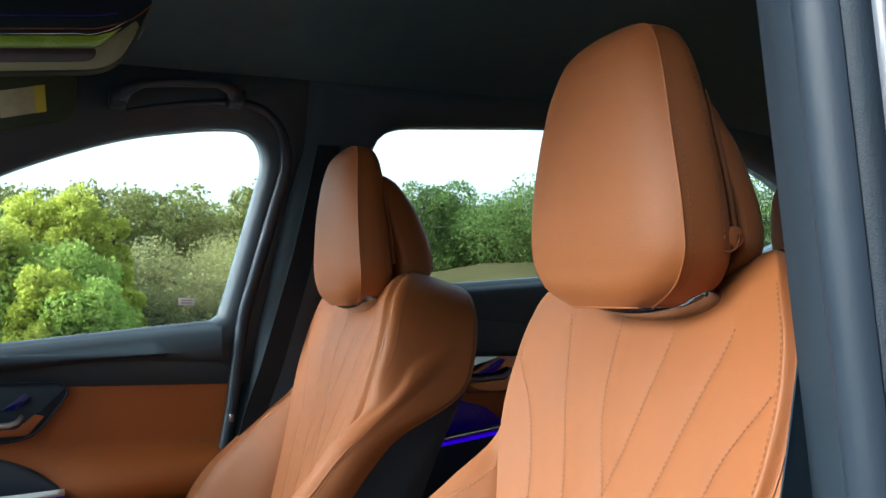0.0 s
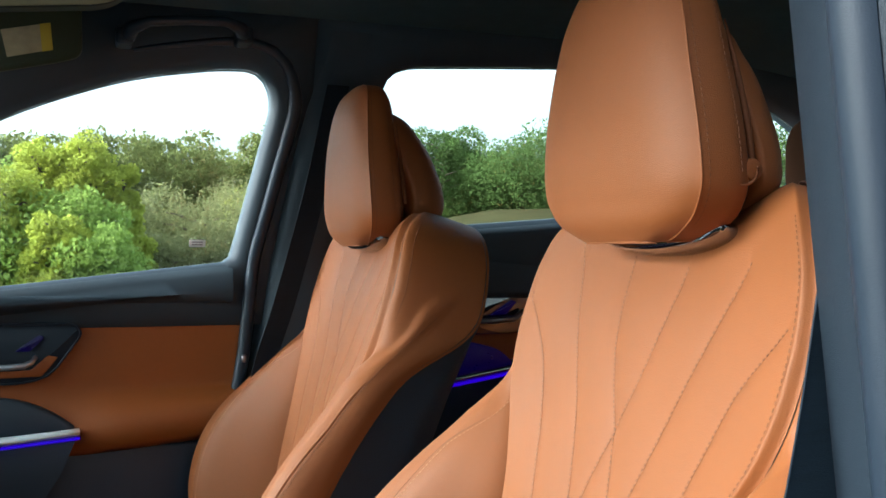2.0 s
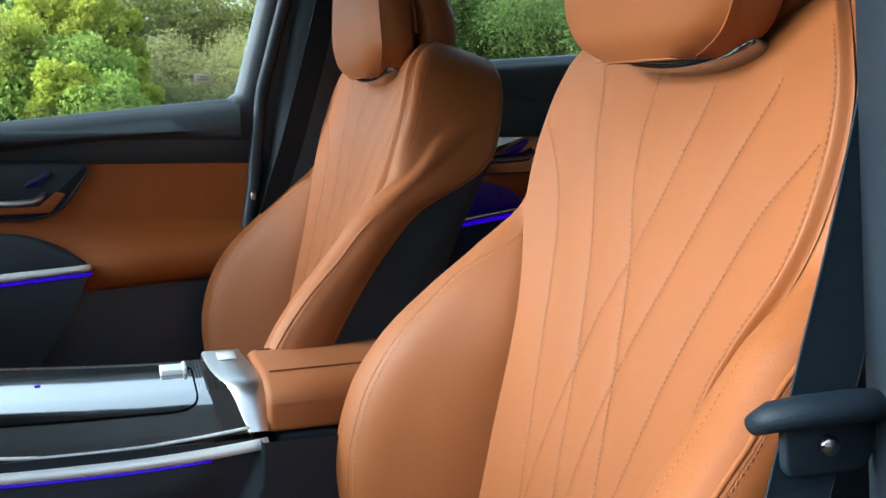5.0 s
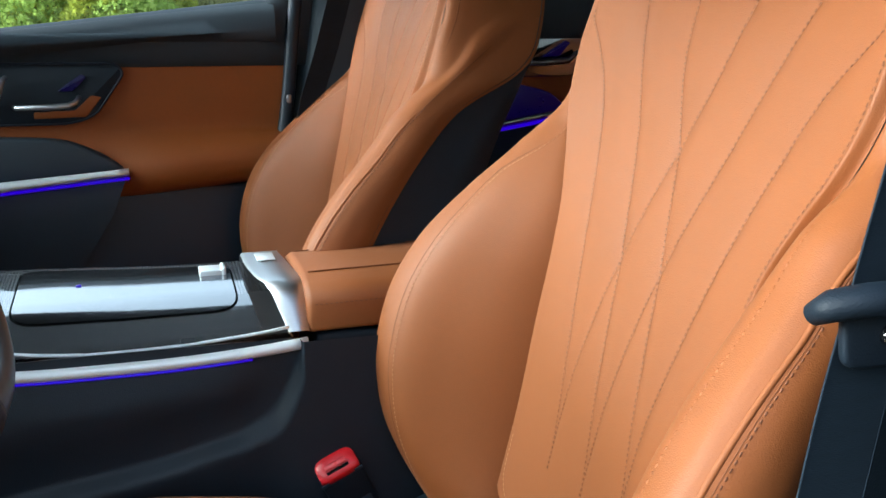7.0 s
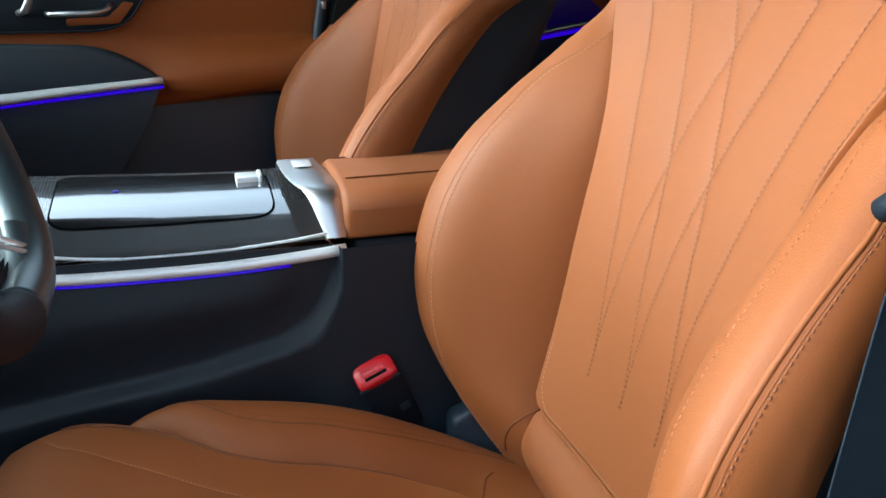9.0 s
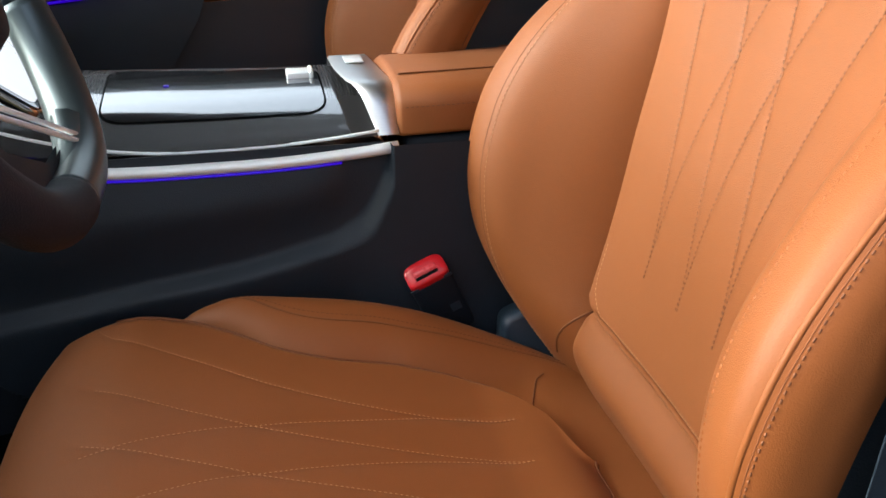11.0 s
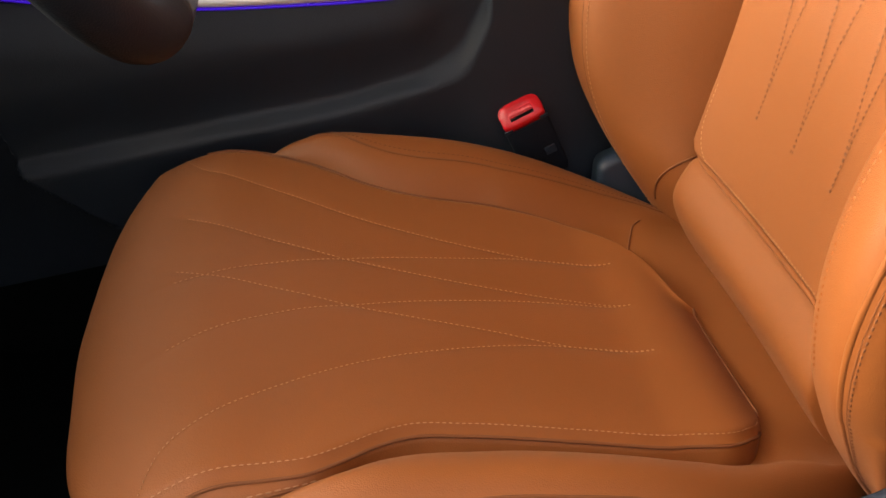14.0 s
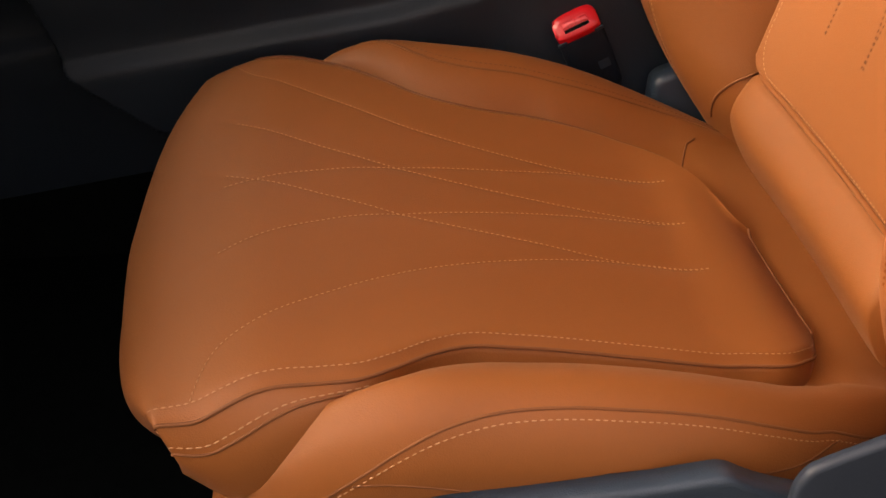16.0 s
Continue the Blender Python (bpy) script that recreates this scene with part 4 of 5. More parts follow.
screen = [[(-1.02 + 0.47 * t - 0.10 * (1 - abs(q)) * (1 - t), MID + q * 0.70, 0.96 + 0.55 * t) for q in np.linspace(-1, 1, 21)] for t in np.linspace(0, 1, 12)]
mesh("window_3", *join(sheet(screen), sheet(np.array(screen)[:, ::-1] + np.array([0.004, 0, 0.004]))), TINT, None, "clear windscreen glass", True, "window", "structure")
mesh("wall_front", *box((-1.1, 0.36, 0.28), (-0.95, 1.872, 0.96), 0.01), SOFT, None, "plain dark front bulkhead", category="car body", kind="structure")
mesh("wall_rear", *box((1.75, 0.36, 0.28), (1.9, 1.872, 1.15), 0.01), SOFT, None, "plain dark rear bulkhead", category="car body", kind="structure")

# dashboard, out of sight ahead of the seats, added to shade the cushion and footwell
dash = []
for y in np.linspace(0.42, 1.85, 30):
    dash.append([(-0.95, y, 0.955), (-0.70, y, 0.955), (-0.54, y, 0.94), (-0.48, y, 0.91), (-0.46, y, 0.87), (-0.47, y, 0.80), (-0.48, y, 0.70), (-0.52, y, 0.60), (-0.70, y, 0.58), (-0.95, y, 0.56)])
mesh("dashboard", *sheet(dash, True, True), SOFT, None, "plain black dashboard below the windscreen", category="dashboard", kind="structure")

# passenger-side centre pillar
def pillar_row(z):
    """A plain rounded cover that flattens into the roof lining at the top."""
    t = (z - 0.95) / 0.6
    x0, x1 = 0.300 + 0.085 * t, 0.44 + 0.10 * t
    y, out = wall_y(z), 0.016 + 0.022 * float(smoothstep(1.56, 1.30, z))
    return [(x0 + (x1 - x0) * q, y + 0.004 - (out + 0.004) * (1 - abs(2 * q - 1) ** 4), z) for q in np.linspace(0, 1, 17)]


mesh("pillar_passenger", *sheet([pillar_row(z) for z in np.linspace(0.30, 1.60, 50)]), LINING, None, "black plastic centre pillar beside the passenger seat", category="pillar", kind="structure")

# driver-side centre pillar, close to the camera
bands = (("trim_cloth", RIBBED, [(0.020, 0.406), (0.011, 0.400), (0.006, 0.38), (-0.002, 0.356), (-0.001, 0.350)], "ribbed slate cloth trim"),
         ("door_seal", GREY, [(-0.001, 0.3535), (-0.008, 0.350), (-0.011, 0.343), (-0.010, 0.334), (-0.006, 0.326), (0.0, 0.3225)], "rounded slate-grey door seal"),
         ("shadow_gap", SOFT, [(0.0, 0.325), (0.0015, 0.321), (0.0035, 0.314), (0.012, 0.312)], "dark gap"),
         ("body_edge", PAINT, [(0.013, 0.316), (0.010, 0.308), (0.013, 0.303), (0.03, 0.299), (0.13, 0.296), (0.13, 0.402), (0.04, 0.404)], "light silver painted body edge"))
pillar = mesh("pillar_driver", *sheet([[(0.384 - 0.123 * (z - 1.384) + a, b, z) for a, b in ((0.022, 0.345), (0.12, 0.345), (0.12, 0.40), (0.022, 0.40))] for z in np.linspace(0.25, 1.72, 60)], True, True), GREY, None, "slate-grey trimmed centre pillar of the open driver's doorway", category="pillar", kind="structure")
for nm, mat, prof, note in bands:
    mesh(nm, *sheet([[(0.384 - 0.123 * (z - 1.384) + a, b, z) for a, b in prof] for z in np.linspace(0.25, 1.72, 60)]), mat, pillar, note)
# Unseen wall, added to hold back low sky and soften the side light.
mesh("sky_block_wall", *box((-9.0, -3.3, -0.3), (9.0, -3.0, 3.3), 0.05), CONCRETE, None, "plain grey wall alongside the parked car", category="wall", kind="structure")
# the opened driver's door, swung out unseen ahead of the camera, added to block low sky
mesh("wall_open_door", *box((-0.80, -0.75, 0.28), (-0.72, 0.30, 1.02), 0.02), SOFT, None, "plain dark inside of the opened driver's door", category="car body", kind="structure")
mesh("belt_anchor_cover", *slab(rounded([(0.232, 0.36), (0.5, 0.36), (0.5, 0.715), (0.36, 0.658), (0.288, 0.628), (0.251, 0.611), (0.236, 0.603), (0.230, 0.588)], 0.006), lambda u, v, d: (u, 0.413 - d, v), 0.008, 0.003), GREY, pillar, "slate-grey lower pillar cover")
mesh("sill", *box((-0.9, 0.30, 0.22), (0.42, 0.40, 0.36), 0.02), GREY, None, "grey door sill", category="sill", kind="structure")


# ---------------------------------------------------------------- seats
driver_seat = build_seat()
passenger_seat = copy_thing(driver_seat, Matrix.Translation((0.15 - 0.081, SEAT_Y + 0.765, 0.30)))
for ob in passenger_seat.children:
    if ob.name.split(".")[0] in ("headrest", "headrest_side", "headrest_wing"):
        ob.location.x += 0.021
    if ob.name.split(".")[0] == "headrest_wing":
        ob.scale.x = 1.45
        ob.location.x -= 0.45 * 0.375
        ob.scale.z = 1.09
        ob.location.z -= 0.09 * 0.922
for ob in passenger_seat.children_recursive:
    if ob.name.split(".")[0] in ("release_button", "loop_seam"):
        bpy.data.objects.remove(ob)
tagged(passenger_seat, "tan leather front passenger seat with quilted backrest and headrest")


# ---------------------------------------------------------------- passenger door
def build_door(name, label, x0, x1, top0, top1, loc):
    door = thing(name, label, "car door", loc)
    n = 40
    rows = []
    for x in np.linspace(x0, x1, n):
        zb = top0 + (top1 - top0) * (x - x0) / (x1 - x0)
        prof = [(0.02, zb - 0.012), (-0.012, zb - 0.004), (-0.02, zb - 0.006), (-0.032, zb - 0.022), (-0.040, zb - 0.05), (-0.040, 1.110), (-0.034, 1.097), (-0.02, 1.092), (0.0, 1.091)]
        rows.append([(x, 1.872 + a, z) for a, z in prof])
    mesh("upper_trim", *sheet(rows), LINING, door, "black soft upper door trim")
    return door


DOOR_Y = 1.85
door = build_door("passenger_door", "closed passenger door with tan leather panel, handle pod and blue light strip", -0.95, 0.268, 1.035, 1.171, (0.0, 1.86, 0.30))
prof = [(0.0, 1.098), (0.0, 1.0), (0.002, 0.95), (-0.004, 0.93), (-0.024, 0.912), (-0.040, 0.893), (-0.046, 0.872), (-0.042, 0.85), (-0.028, 0.832), (0.0, 0.822), (0.02, 0.815)]
pz = curve(*zip(np.linspace(0, 1, len(prof)), [p[1] for p in prof]))
py = curve(*zip(np.linspace(0, 1, len(prof)), [p[0] for p in prof]))
rows = []
for x in np.linspace(-0.95, 0.290, 40):
    t = np.linspace(0, 1, 50)
    z = pz(t) + 0.09 * (x - 0.1) * smoothstep(0.25, 0.5, t)
    fade = smoothstep(-0.1, 0.08, x) * 0.7 + 0.3
    rows.append(np.stack([x + 0 * t - np.maximum(0, x - 0.2) * 0.6 * (1.082 - z) * 1.2, DOOR_Y + py(t) * fade, z], 1))
mesh("leather_panel", *sheet(rows), LEATHER_DOOR, door, "tan leather door panel")
mesh("lower_trim", *box((-0.95, DOOR_Y - 0.012, 0.30), (0.262, DOOR_Y + 0.02, 0.835), 0.01), TRIM, door, "slate-black lower door trim")


def on_door(d0):
    return lambda u, v, d: (u, DOOR_Y - d0 - d, v)


pod_poly = rounded([(-0.62, 1.062), (-0.015, 1.060), (-0.001, 1.040), (-0.056, 0.963), (-0.10, 0.950), (-0.62, 0.952)], [0.02, 0.014, 0.012, 0.03, 0.04, 0.02])
pod = mesh("handle_pod", *slab(pod_poly, on_door(0.001), 0.006, 0.004), SOFT, door, "glossy black handle pod with thin chrome frame")
ring = inset(pod_poly, 0.002)
mesh("pod_frame", *tube(np.array([(u, DOOR_Y - 0.008, v) for u, v in np.vstack([ring, ring[:1]])]), 0.0020, 6, up=(0, 1, 0)), GREY, pod)
mesh("pull_handle", *tube([(-0.19, DOOR_Y - 0.014, 0.984), (-0.186, DOOR_Y - 0.026, 0.984), (-0.13, DOOR_Y - 0.028, 0.984), (-0.10, DOOR_Y - 0.028, 0.986), (-0.088, DOOR_Y - 0.024, 0.991), (-0.082, DOOR_Y - 0.012, 1.000)], [0.004, 0.005, 0.0055, 0.0055, 0.005, 0.004], 10), BRUSHED, pod, "chrome pull handle")
# A tan patch paints the orange reflection beside the pull handle.
mesh("handle_reflection", *slab(rounded([(-0.16, 0.962), (-0.072, 0.964), (-0.044, 0.998), (-0.062, 1.002), (-0.09, 0.976), (-0.16, 0.974)], 0.004), on_door(0.007), 0.002, 0.001), LEATHER_DOOR, pod, "tan lining of the handle pocket")
mesh("ambient_light", *slab(rounded([(-0.118, 1.010), (-0.092, 1.010), (-0.068, 1.034), (-0.076, 1.040)], 0.004), on_door(0.008), 0.002, 0.001), DIM_BLUE, pod, "dim blue ambient light")
mesh("lock_lever", *tube([(-0.236, DOOR_Y - 0.01, 0.985), (-0.222, DOOR_Y - 0.024, 0.99), (-0.205, DOOR_Y - 0.024, 1.03), (-0.2, DOOR_Y - 0.012, 1.036)], [0.006, 0.008, 0.006, 0.004], 8), BRUSHED, pod, "chrome lever")
# grip recess and light strip
rec_poly = rounded([(-0.70, 0.938), (-0.27, 0.936), (-0.115, 0.928), (-0.055, 0.902), (-0.012, 0.872), (-0.02, 0.845), (-0.70, 0.835)], [0.01, 0.05, 0.05, 0.03, 0.008, 0.01, 0.01])
mesh("grip_recess", *slab(rec_poly, on_door(0.012), 0.02, 0.006), SHELL, door, "dark grip recess")
for k, (dz, mat, nm, r) in enumerate(((0.0, SILVER, "chrome_strip", 0.0068), (-0.0125, BLUE, "light_strip", 0.0035))):
    path = [(x, 1.785 + 0.004 * k, 0.8705 + dz + 0.088 * (x + 0.007) - 0.05 * min(x + 0.15, 0) ** 2) for x in np.linspace(-0.8, -0.006, 40)]
    mesh(nm, *tube(path, r if k else np.interp(np.linspace(-0.8, -0.006, 40), [-0.3, -0.2, -0.05], [0.013, 0.011, 0.0078]), 10, flat=0.8), mat, door, "blue light line" if k else "satin chrome strip")
rows = []
for x in np.linspace(-0.8, -0.008, 30):
    zt = 0.862 + 0.088 * (x + 0.007)
    cut = 1.0
    rows.append([(x, 1.845, zt + 0.012), (x, 1.806, zt + 0.008), (x - 0.004, 1.798, zt - 0.006), (x - 0.03, 1.803, zt - 0.07), (x - 0.085, 1.818, zt - 0.16), (x - 0.16, 1.84, zt - 0.30)])
mesh("map_pocket", *sheet(rows), SHELL, door, "black door pocket")

# window label
label_poly = rounded([(0.188, 1.2), (0.219, 1.2), (0.219, 1.214), (0.188, 1.214)], 0.002)
sticker = mesh("window_sticker", *slab(label_poly, lambda u, v, d: on_side(u, v, -0.024 + d), 0.0006, 0.0002), PAPER, None, "small white label stuck on the window glass", category="sticker")
PALE = material("pale_grey_print", (0.33, 0.33, 0.32), 0.7, vary=0.05)
for z in (1.2045, 1.2095):
    mesh("print_bar", *slab(rounded([(0.193, z - 0.0012), (0.214, z - 0.0012), (0.214, z + 0.0012), (0.193, z + 0.0012)], 0.0004), lambda u, v, d: on_side(u, v, -0.0233 + d), 0.0004, 0.0001), PALE, sticker)

# rear door, partly hidden behind the seats
rdoor = build_door("rear_door", "closed rear door in black and tan with blue lit handle", 0.50, 1.70, 1.235, 1.33, (0.9, 1.86, 0.30))
mesh("leather_panel", *box((0.5, DOOR_Y - 0.002, 0.96), (1.6, DOOR_Y + 0.02, 1.13), 0.008), LEATHER_DOOR, rdoor, "tan leather rear door panel")
mesh("lower_trim", *box((0.5, DOOR_Y - 0.01, 0.3), (1.6, DOOR_Y + 0.02, 0.965), 0.008), SOFT, rdoor)
rpod = mesh("handle_pod", *slab(rounded([(0.66, 1.125), (0.93, 1.13), (0.95, 1.115), (0.90, 1.03), (0.86, 1.02), (0.66, 1.02)], [0.01, 0.014, 0.012, 0.03, 0.03, 0.01]), on_door(0.003), 0.006, 0.003), PIANO, rdoor, "glossy black handle pod")
mesh("pull_handle", *tube([(0.758, DOOR_Y - 0.02, 1.049), (0.80, DOOR_Y - 0.03, 1.05), (0.85, DOOR_Y - 0.03, 1.054), (0.875, DOOR_Y - 0.02, 1.07)], [0.004, 0.007, 0.007, 0.005], 8), SATIN, rpod, "chrome pull handle")
mesh("ambient_light", *slab(rounded([(0.80, 1.060), (0.838, 1.062), (0.862, 1.088), (0.85, 1.092)], 0.004), on_door(0.01), 0.003, 0.001), DIM_BLUE, rpod, "dim blue ambient light")
mesh("trim_line", *tube([(0.5, DOOR_Y - 0.004, 1.131), (1.0, DOOR_Y - 0.004, 1.139)], 0.003, 6), PIANO, rdoor)
# The recess's own face glows, painting the blue light that falls on it.
mesh("grip_recess", *slab(rounded([(0.62, 1.01), (0.74, 1.01), (0.82, 0.99), (0.86, 0.955), (0.62, 0.92)], 0.02), on_door(0.010), 0.004, 0.002), DIM_BLUE, rdoor, "recess lit dim blue")
for k, (dz, mat, nm) in enumerate(((0.0, CHROME, "chrome_strip"), (-0.011, BLUE, "light_strip"))):
    mesh(nm, *tube([(x, 1.785, 0.93 + dz + 0.16 * (x - 0.67)) for x in np.linspace(0.66, 0.86, 12)], 0.006 if k == 0 else 0.0035, 8), mat, rdoor)

# ---------------------------------------------------------------- seat belts
def belt(name, path, label, wide=(1, 0, 0)):
    path = np.asarray(path, float)
    t = np.linspace(0, 1, 40)
    s = np.linspace(0, 1, len(path))
    q = np.stack([curve(*zip(s, path[:, k]))(t) for k in range(3)], 1)
    w = np.asarray(wide, float) * 0.0235
    nn = np.cross(np.gradient(q, axis=0), w)
    nn /= np.linalg.norm(nn, axis=1)[:, None]
    rows = [[c - w, c - w * 0.94 + n * 0.0008, c + w * 0.94 + n * 0.0008, c + w, c + w * 0.94 - n * 0.0008, c - w * 0.94 - n * 0.0008] for c, n in zip(q, nn)]
    ob = thing(name, label, "seat belt", tuple(path[-1]))
    mesh("webbing", *sheet(rows, True, True), WEB, ob, "", False)
    for k in (-0.97, 0.97):
        mesh("selvage", *tube(q + w * k + nn * 0.0003, 0.0009, 6), WEB, ob)
    return ob


belt("seat_belt", [(0.475, 0.402, 1.34), (0.447, 0.402, 1.175), (0.432, 0.402, 1.09), (0.413, 0.400, 1.01), (0.39, 0.398, 0.90), (0.365, 0.396, 0.70), (0.36, 0.394, 0.40)], "black webbing belt hanging beside the driver's seat")
guide = thing("belt_guide", "black plastic belt guide on the webbing beside the driver's seat", "belt guide", (0.40, 0.395, 0.98))
mesh("guide_loop", *tube([(0.366, 0.402, 0.986), (0.370, 0.393, 0.993), (0.39, 0.388, 0.996), (0.42, 0.386, 0.997), (0.45, 0.388, 0.995), (0.458, 0.398, 0.99)], [0.008, 0.011, 0.012, 0.012, 0.011, 0.008], 14, flat=0.8), SOFT, guide)
mesh("guide_plate", *slab(rounded([(0.382, 0.955), (0.44, 0.955), (0.45, 0.995), (0.378, 0.995)], 0.01), lambda u, v, d: (u, 0.397 - d, v), 0.006, 0.002), SOFT, guide)
mesh("screw", *tube([(0.408, 0.392, 0.974), (0.408, 0.386, 0.974)], 0.006, 12), PIANO, guide)
belt("seat_belt", [(0.44, 1.70, 1.50), (0.40, 1.72, 1.30), (0.35, 1.74, 1.10), (0.31, 1.76, 0.95), (0.28, 1.78, 0.70)], "black webbing belt running down the passenger-side pillar", (0.9, 0.1, 0))
mesh("belt_slider", *box((0.272, 1.744, 0.988), (0.281, 1.752, 1.003), 0.003), SATIN, None, "small metal belt clip on the passenger pillar", category="clip")

# ---------------------------------------------------------------- centre console
MIDC = 1.087
console = thing("centre_console", "black centre console with glossy lid, chrome bars and blue light line", "console", (0.0, MIDC, 0.28))
crease = curve((-0.9, 0.56), (-0.5, 0.606), (-0.286, 0.638), (-0.114, 0.664), (0.063, 0.694), (0.117, 0.712), (0.148, 0.738), (0.170, 0.79), (0.185, 0.84))
for s, nm in ((-1, "near"), (1, "far")):
    rows = []
    for x in np.concatenate([np.linspace(-0.9, -0.36, 12), np.linspace(-0.355, -0.2, 52), np.linspace(-0.193, 0.1, 34), np.linspace(0.105, 0.19, 40), np.linspace(0.2, 0.55, 12)]):
        row = []
        for z in np.concatenate([np.linspace(0.28, 0.55, 8), np.linspace(0.555, 0.806, 76)]):
            c = float(crease(min(x, 0.185)))
            slope = 0.17 + 2.2 * float(smoothstep(0.08, 0.16, x))
            side = (z - c) / math.sqrt(1 + slope**2) if x < 0.17 else -1.0
            up = float(smoothstep(-0.013, 0.004, side))
            y = 0.958 + 0.016 * up - 0.012 * float(smoothstep(0.005, 0.08, side)) * float(smoothstep(0.805, 0.74, z)) + 0.16 * max(c - 0.02 - z, 0) * float(smoothstep(0.17, 0.09, x))
            # the side ends in a slanting edge where the deeper footwell begins
            front_end = -0.317 + (0.627 - z) * (1.09 if z < 0.627 else 0.2)
            y += 0.10 * float(smoothstep(front_end, front_end - 0.012, x))
            row.append((x, y if s < 0 else 2 * MIDC - y, z))
        rows.append(row)
    # The far side takes the near-black carpet colour, painting in the footwell's shade.
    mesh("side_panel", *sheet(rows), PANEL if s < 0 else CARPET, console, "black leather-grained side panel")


def bar_z(x):
    return 0.7905 + 0.32 * max(x - 0.0, 0) ** 2 + 0.35 * max(-0.05 - x, 0) ** 2


for s in (-1, 1):
    def yy(y, s=s):
        return MIDC + s * (MIDC - y)
    xs = np.linspace(-0.7, 0.178, 50)
    mesh("chrome_bar", *tube([(x, yy(0.972), bar_z(x)) for x in xs], 0.0066, 12, flat=0.95), SILVER, console, "satin chrome bar")
    mesh("light_strip", *tube([(x, yy(0.970), bar_z(x) - 0.0074) for x in np.linspace(-0.7, 0.118, 40)], 0.0014, 8), BLUE, console, "blue light line")
    mesh("trim_bar", *tube([(x, yy(0.988), 0.8035 + 0.42 * max(x, 0) ** 2 + 1.0 * max(-0.03 - x, 0) ** 2) for x in np.linspace(-0.30, 0.160, 50)], 0.0018, 10), SILVER, console, "thin chrome bar")
mesh("shadow_gap", *box((-0.7, 0.984, 0.76), (0.166, 2 * MIDC - 0.984, 0.803), 0.003), PIANO, console)
# glossy top: rows along x of a crowned section, rising to the dash in front


fall = curve((0.0, 0.8405), (0.05, 0.8368), (0.1, 0.8320), (0.115, 0.8303), (0.13, 0.8279), (0.148, 0.8238), (0.163, 0.8198), (0.187, 0.8132), (0.207, 0.8078), (0.218, 0.8046))


def top_z(x, y):
    """The crown falls away towards the driver, more and more steeply; the far side is almost level."""
    return float(fall(1.202 - min(y, 1.202))) + 1.6 * max(-0.13 - x, 0) ** 2 + 0.02 * max(x, 0)


rows = [[(x, y, float(top_z(x, y))) for y in np.linspace(MIDC - 0.100, MIDC + 0.100 + 0.034 * float(smoothstep(0.11, -0.15, x)), 50)] for x in np.linspace(-0.5, 0.17, 70)]
mesh("top_panel", *sheet(rows), CARBON, console, "glossy black woven-pattern top panel")
lid_poly = resample(rounded([(-0.126, 1.047), (0.112, 1.040), (0.112, 1.168), (-0.126, 1.206)], [0.03, 0.03, 0.02, 0.02], 8), 110)
gap = inset(lid_poly, -0.0022)
rings = [[(u, v, float(top_z(u, v)) + 0.0005) for u, v in gap], [(u, v, float(top_z(u, v)) + 0.0009) for u, v in inset(lid_poly, 0.0005)]]
lid_gap = mesh("lid_gap", *sheet(rings, True), CARPET, console)
rows = []
for u in np.concatenate([[lid_poly[:, 0].min() + 1e-4], np.linspace(-0.124, 0.110, 70), [lid_poly[:, 0].max() - 1e-4]]):
    q, r = lid_poly, np.roll(lid_poly, -1, 0)
    cut = [a[1] + (b[1] - a[1]) * (u - a[0]) / (b[0] - a[0]) for a, b in zip(q, r) if (a[0] - u) * (b[0] - u) < 0]
    rows.append([(u, v, float(top_z(u, v)) + 0.0016) for v in np.linspace(min(cut), max(cut), 60)])
mesh("lid", *sheet(rows), PIANO, console, "glossy black compartment lid")
mesh("lid_handle", *join(box((0.076, 1.136, 0.836), (0.107, 1.164, 0.8452), 0.0015), box((0.102, 1.135, 0.836), (0.107, 1.165, 0.8474), 0.0015)), SILVER, console, "chrome lid catch")
mesh("indicator_light", *tube([(-0.063, 1.138, float(top_z(-0.06, 1.138)) + 0.0022), (-0.057, 1.138, float(top_z(-0.06, 1.138)) + 0.0022)], 0.0024, 8, flat=0.4), BLUE, console, "tiny blue light")
# brushed metal block at the head of the armrest
arc = rounded([(1.181, 0.815), (1.178, 0.8555), (1.012, 0.8575), (0.984, 0.810)], [0.0, 0.006, 0.022, 0.0], 14)[13:-13]
reach = np.concatenate([[0], np.cumsum(np.linalg.norm(np.diff(arc, axis=0), axis=1))])


def ay(t):
    return np.interp(t * reach[-1], reach, np.array(arc)[:, 0])


def az_(t):
    return np.interp(t * reach[-1], reach, np.array(arc)[:, 1])


left_x = curve((0, 0.126), (0.15, 0.127), (0.46, 0.129), (0.72, 0.138), (0.85, 0.148), (1, 0.160))
right_x = curve((0, 0.172), (0.5, 0.180), (0.75, 0.183), (1, 0.182))
t = np.linspace(0, 1, 60)
rows = [np.stack([left_x(t) * (1 - e) + right_x(t) * e, ay(t) + (0.0 if 0 < e < 1 else 0.003) * (t > 0.7), az_(t) - (0.0 if 0 < e < 1 else 0.003)], 1) for e in (0, 0.05, 0.5, 0.95, 1.0)]
mesh("metal_block", *sheet(rows), BRUSHED, console, "brushed metal block at the armrest's head")
mesh("block_button", *box((0.142, 1.115, 0.858), (0.164, 1.150, 0.8595), 0.001), SILVER, console, "flush metal button")
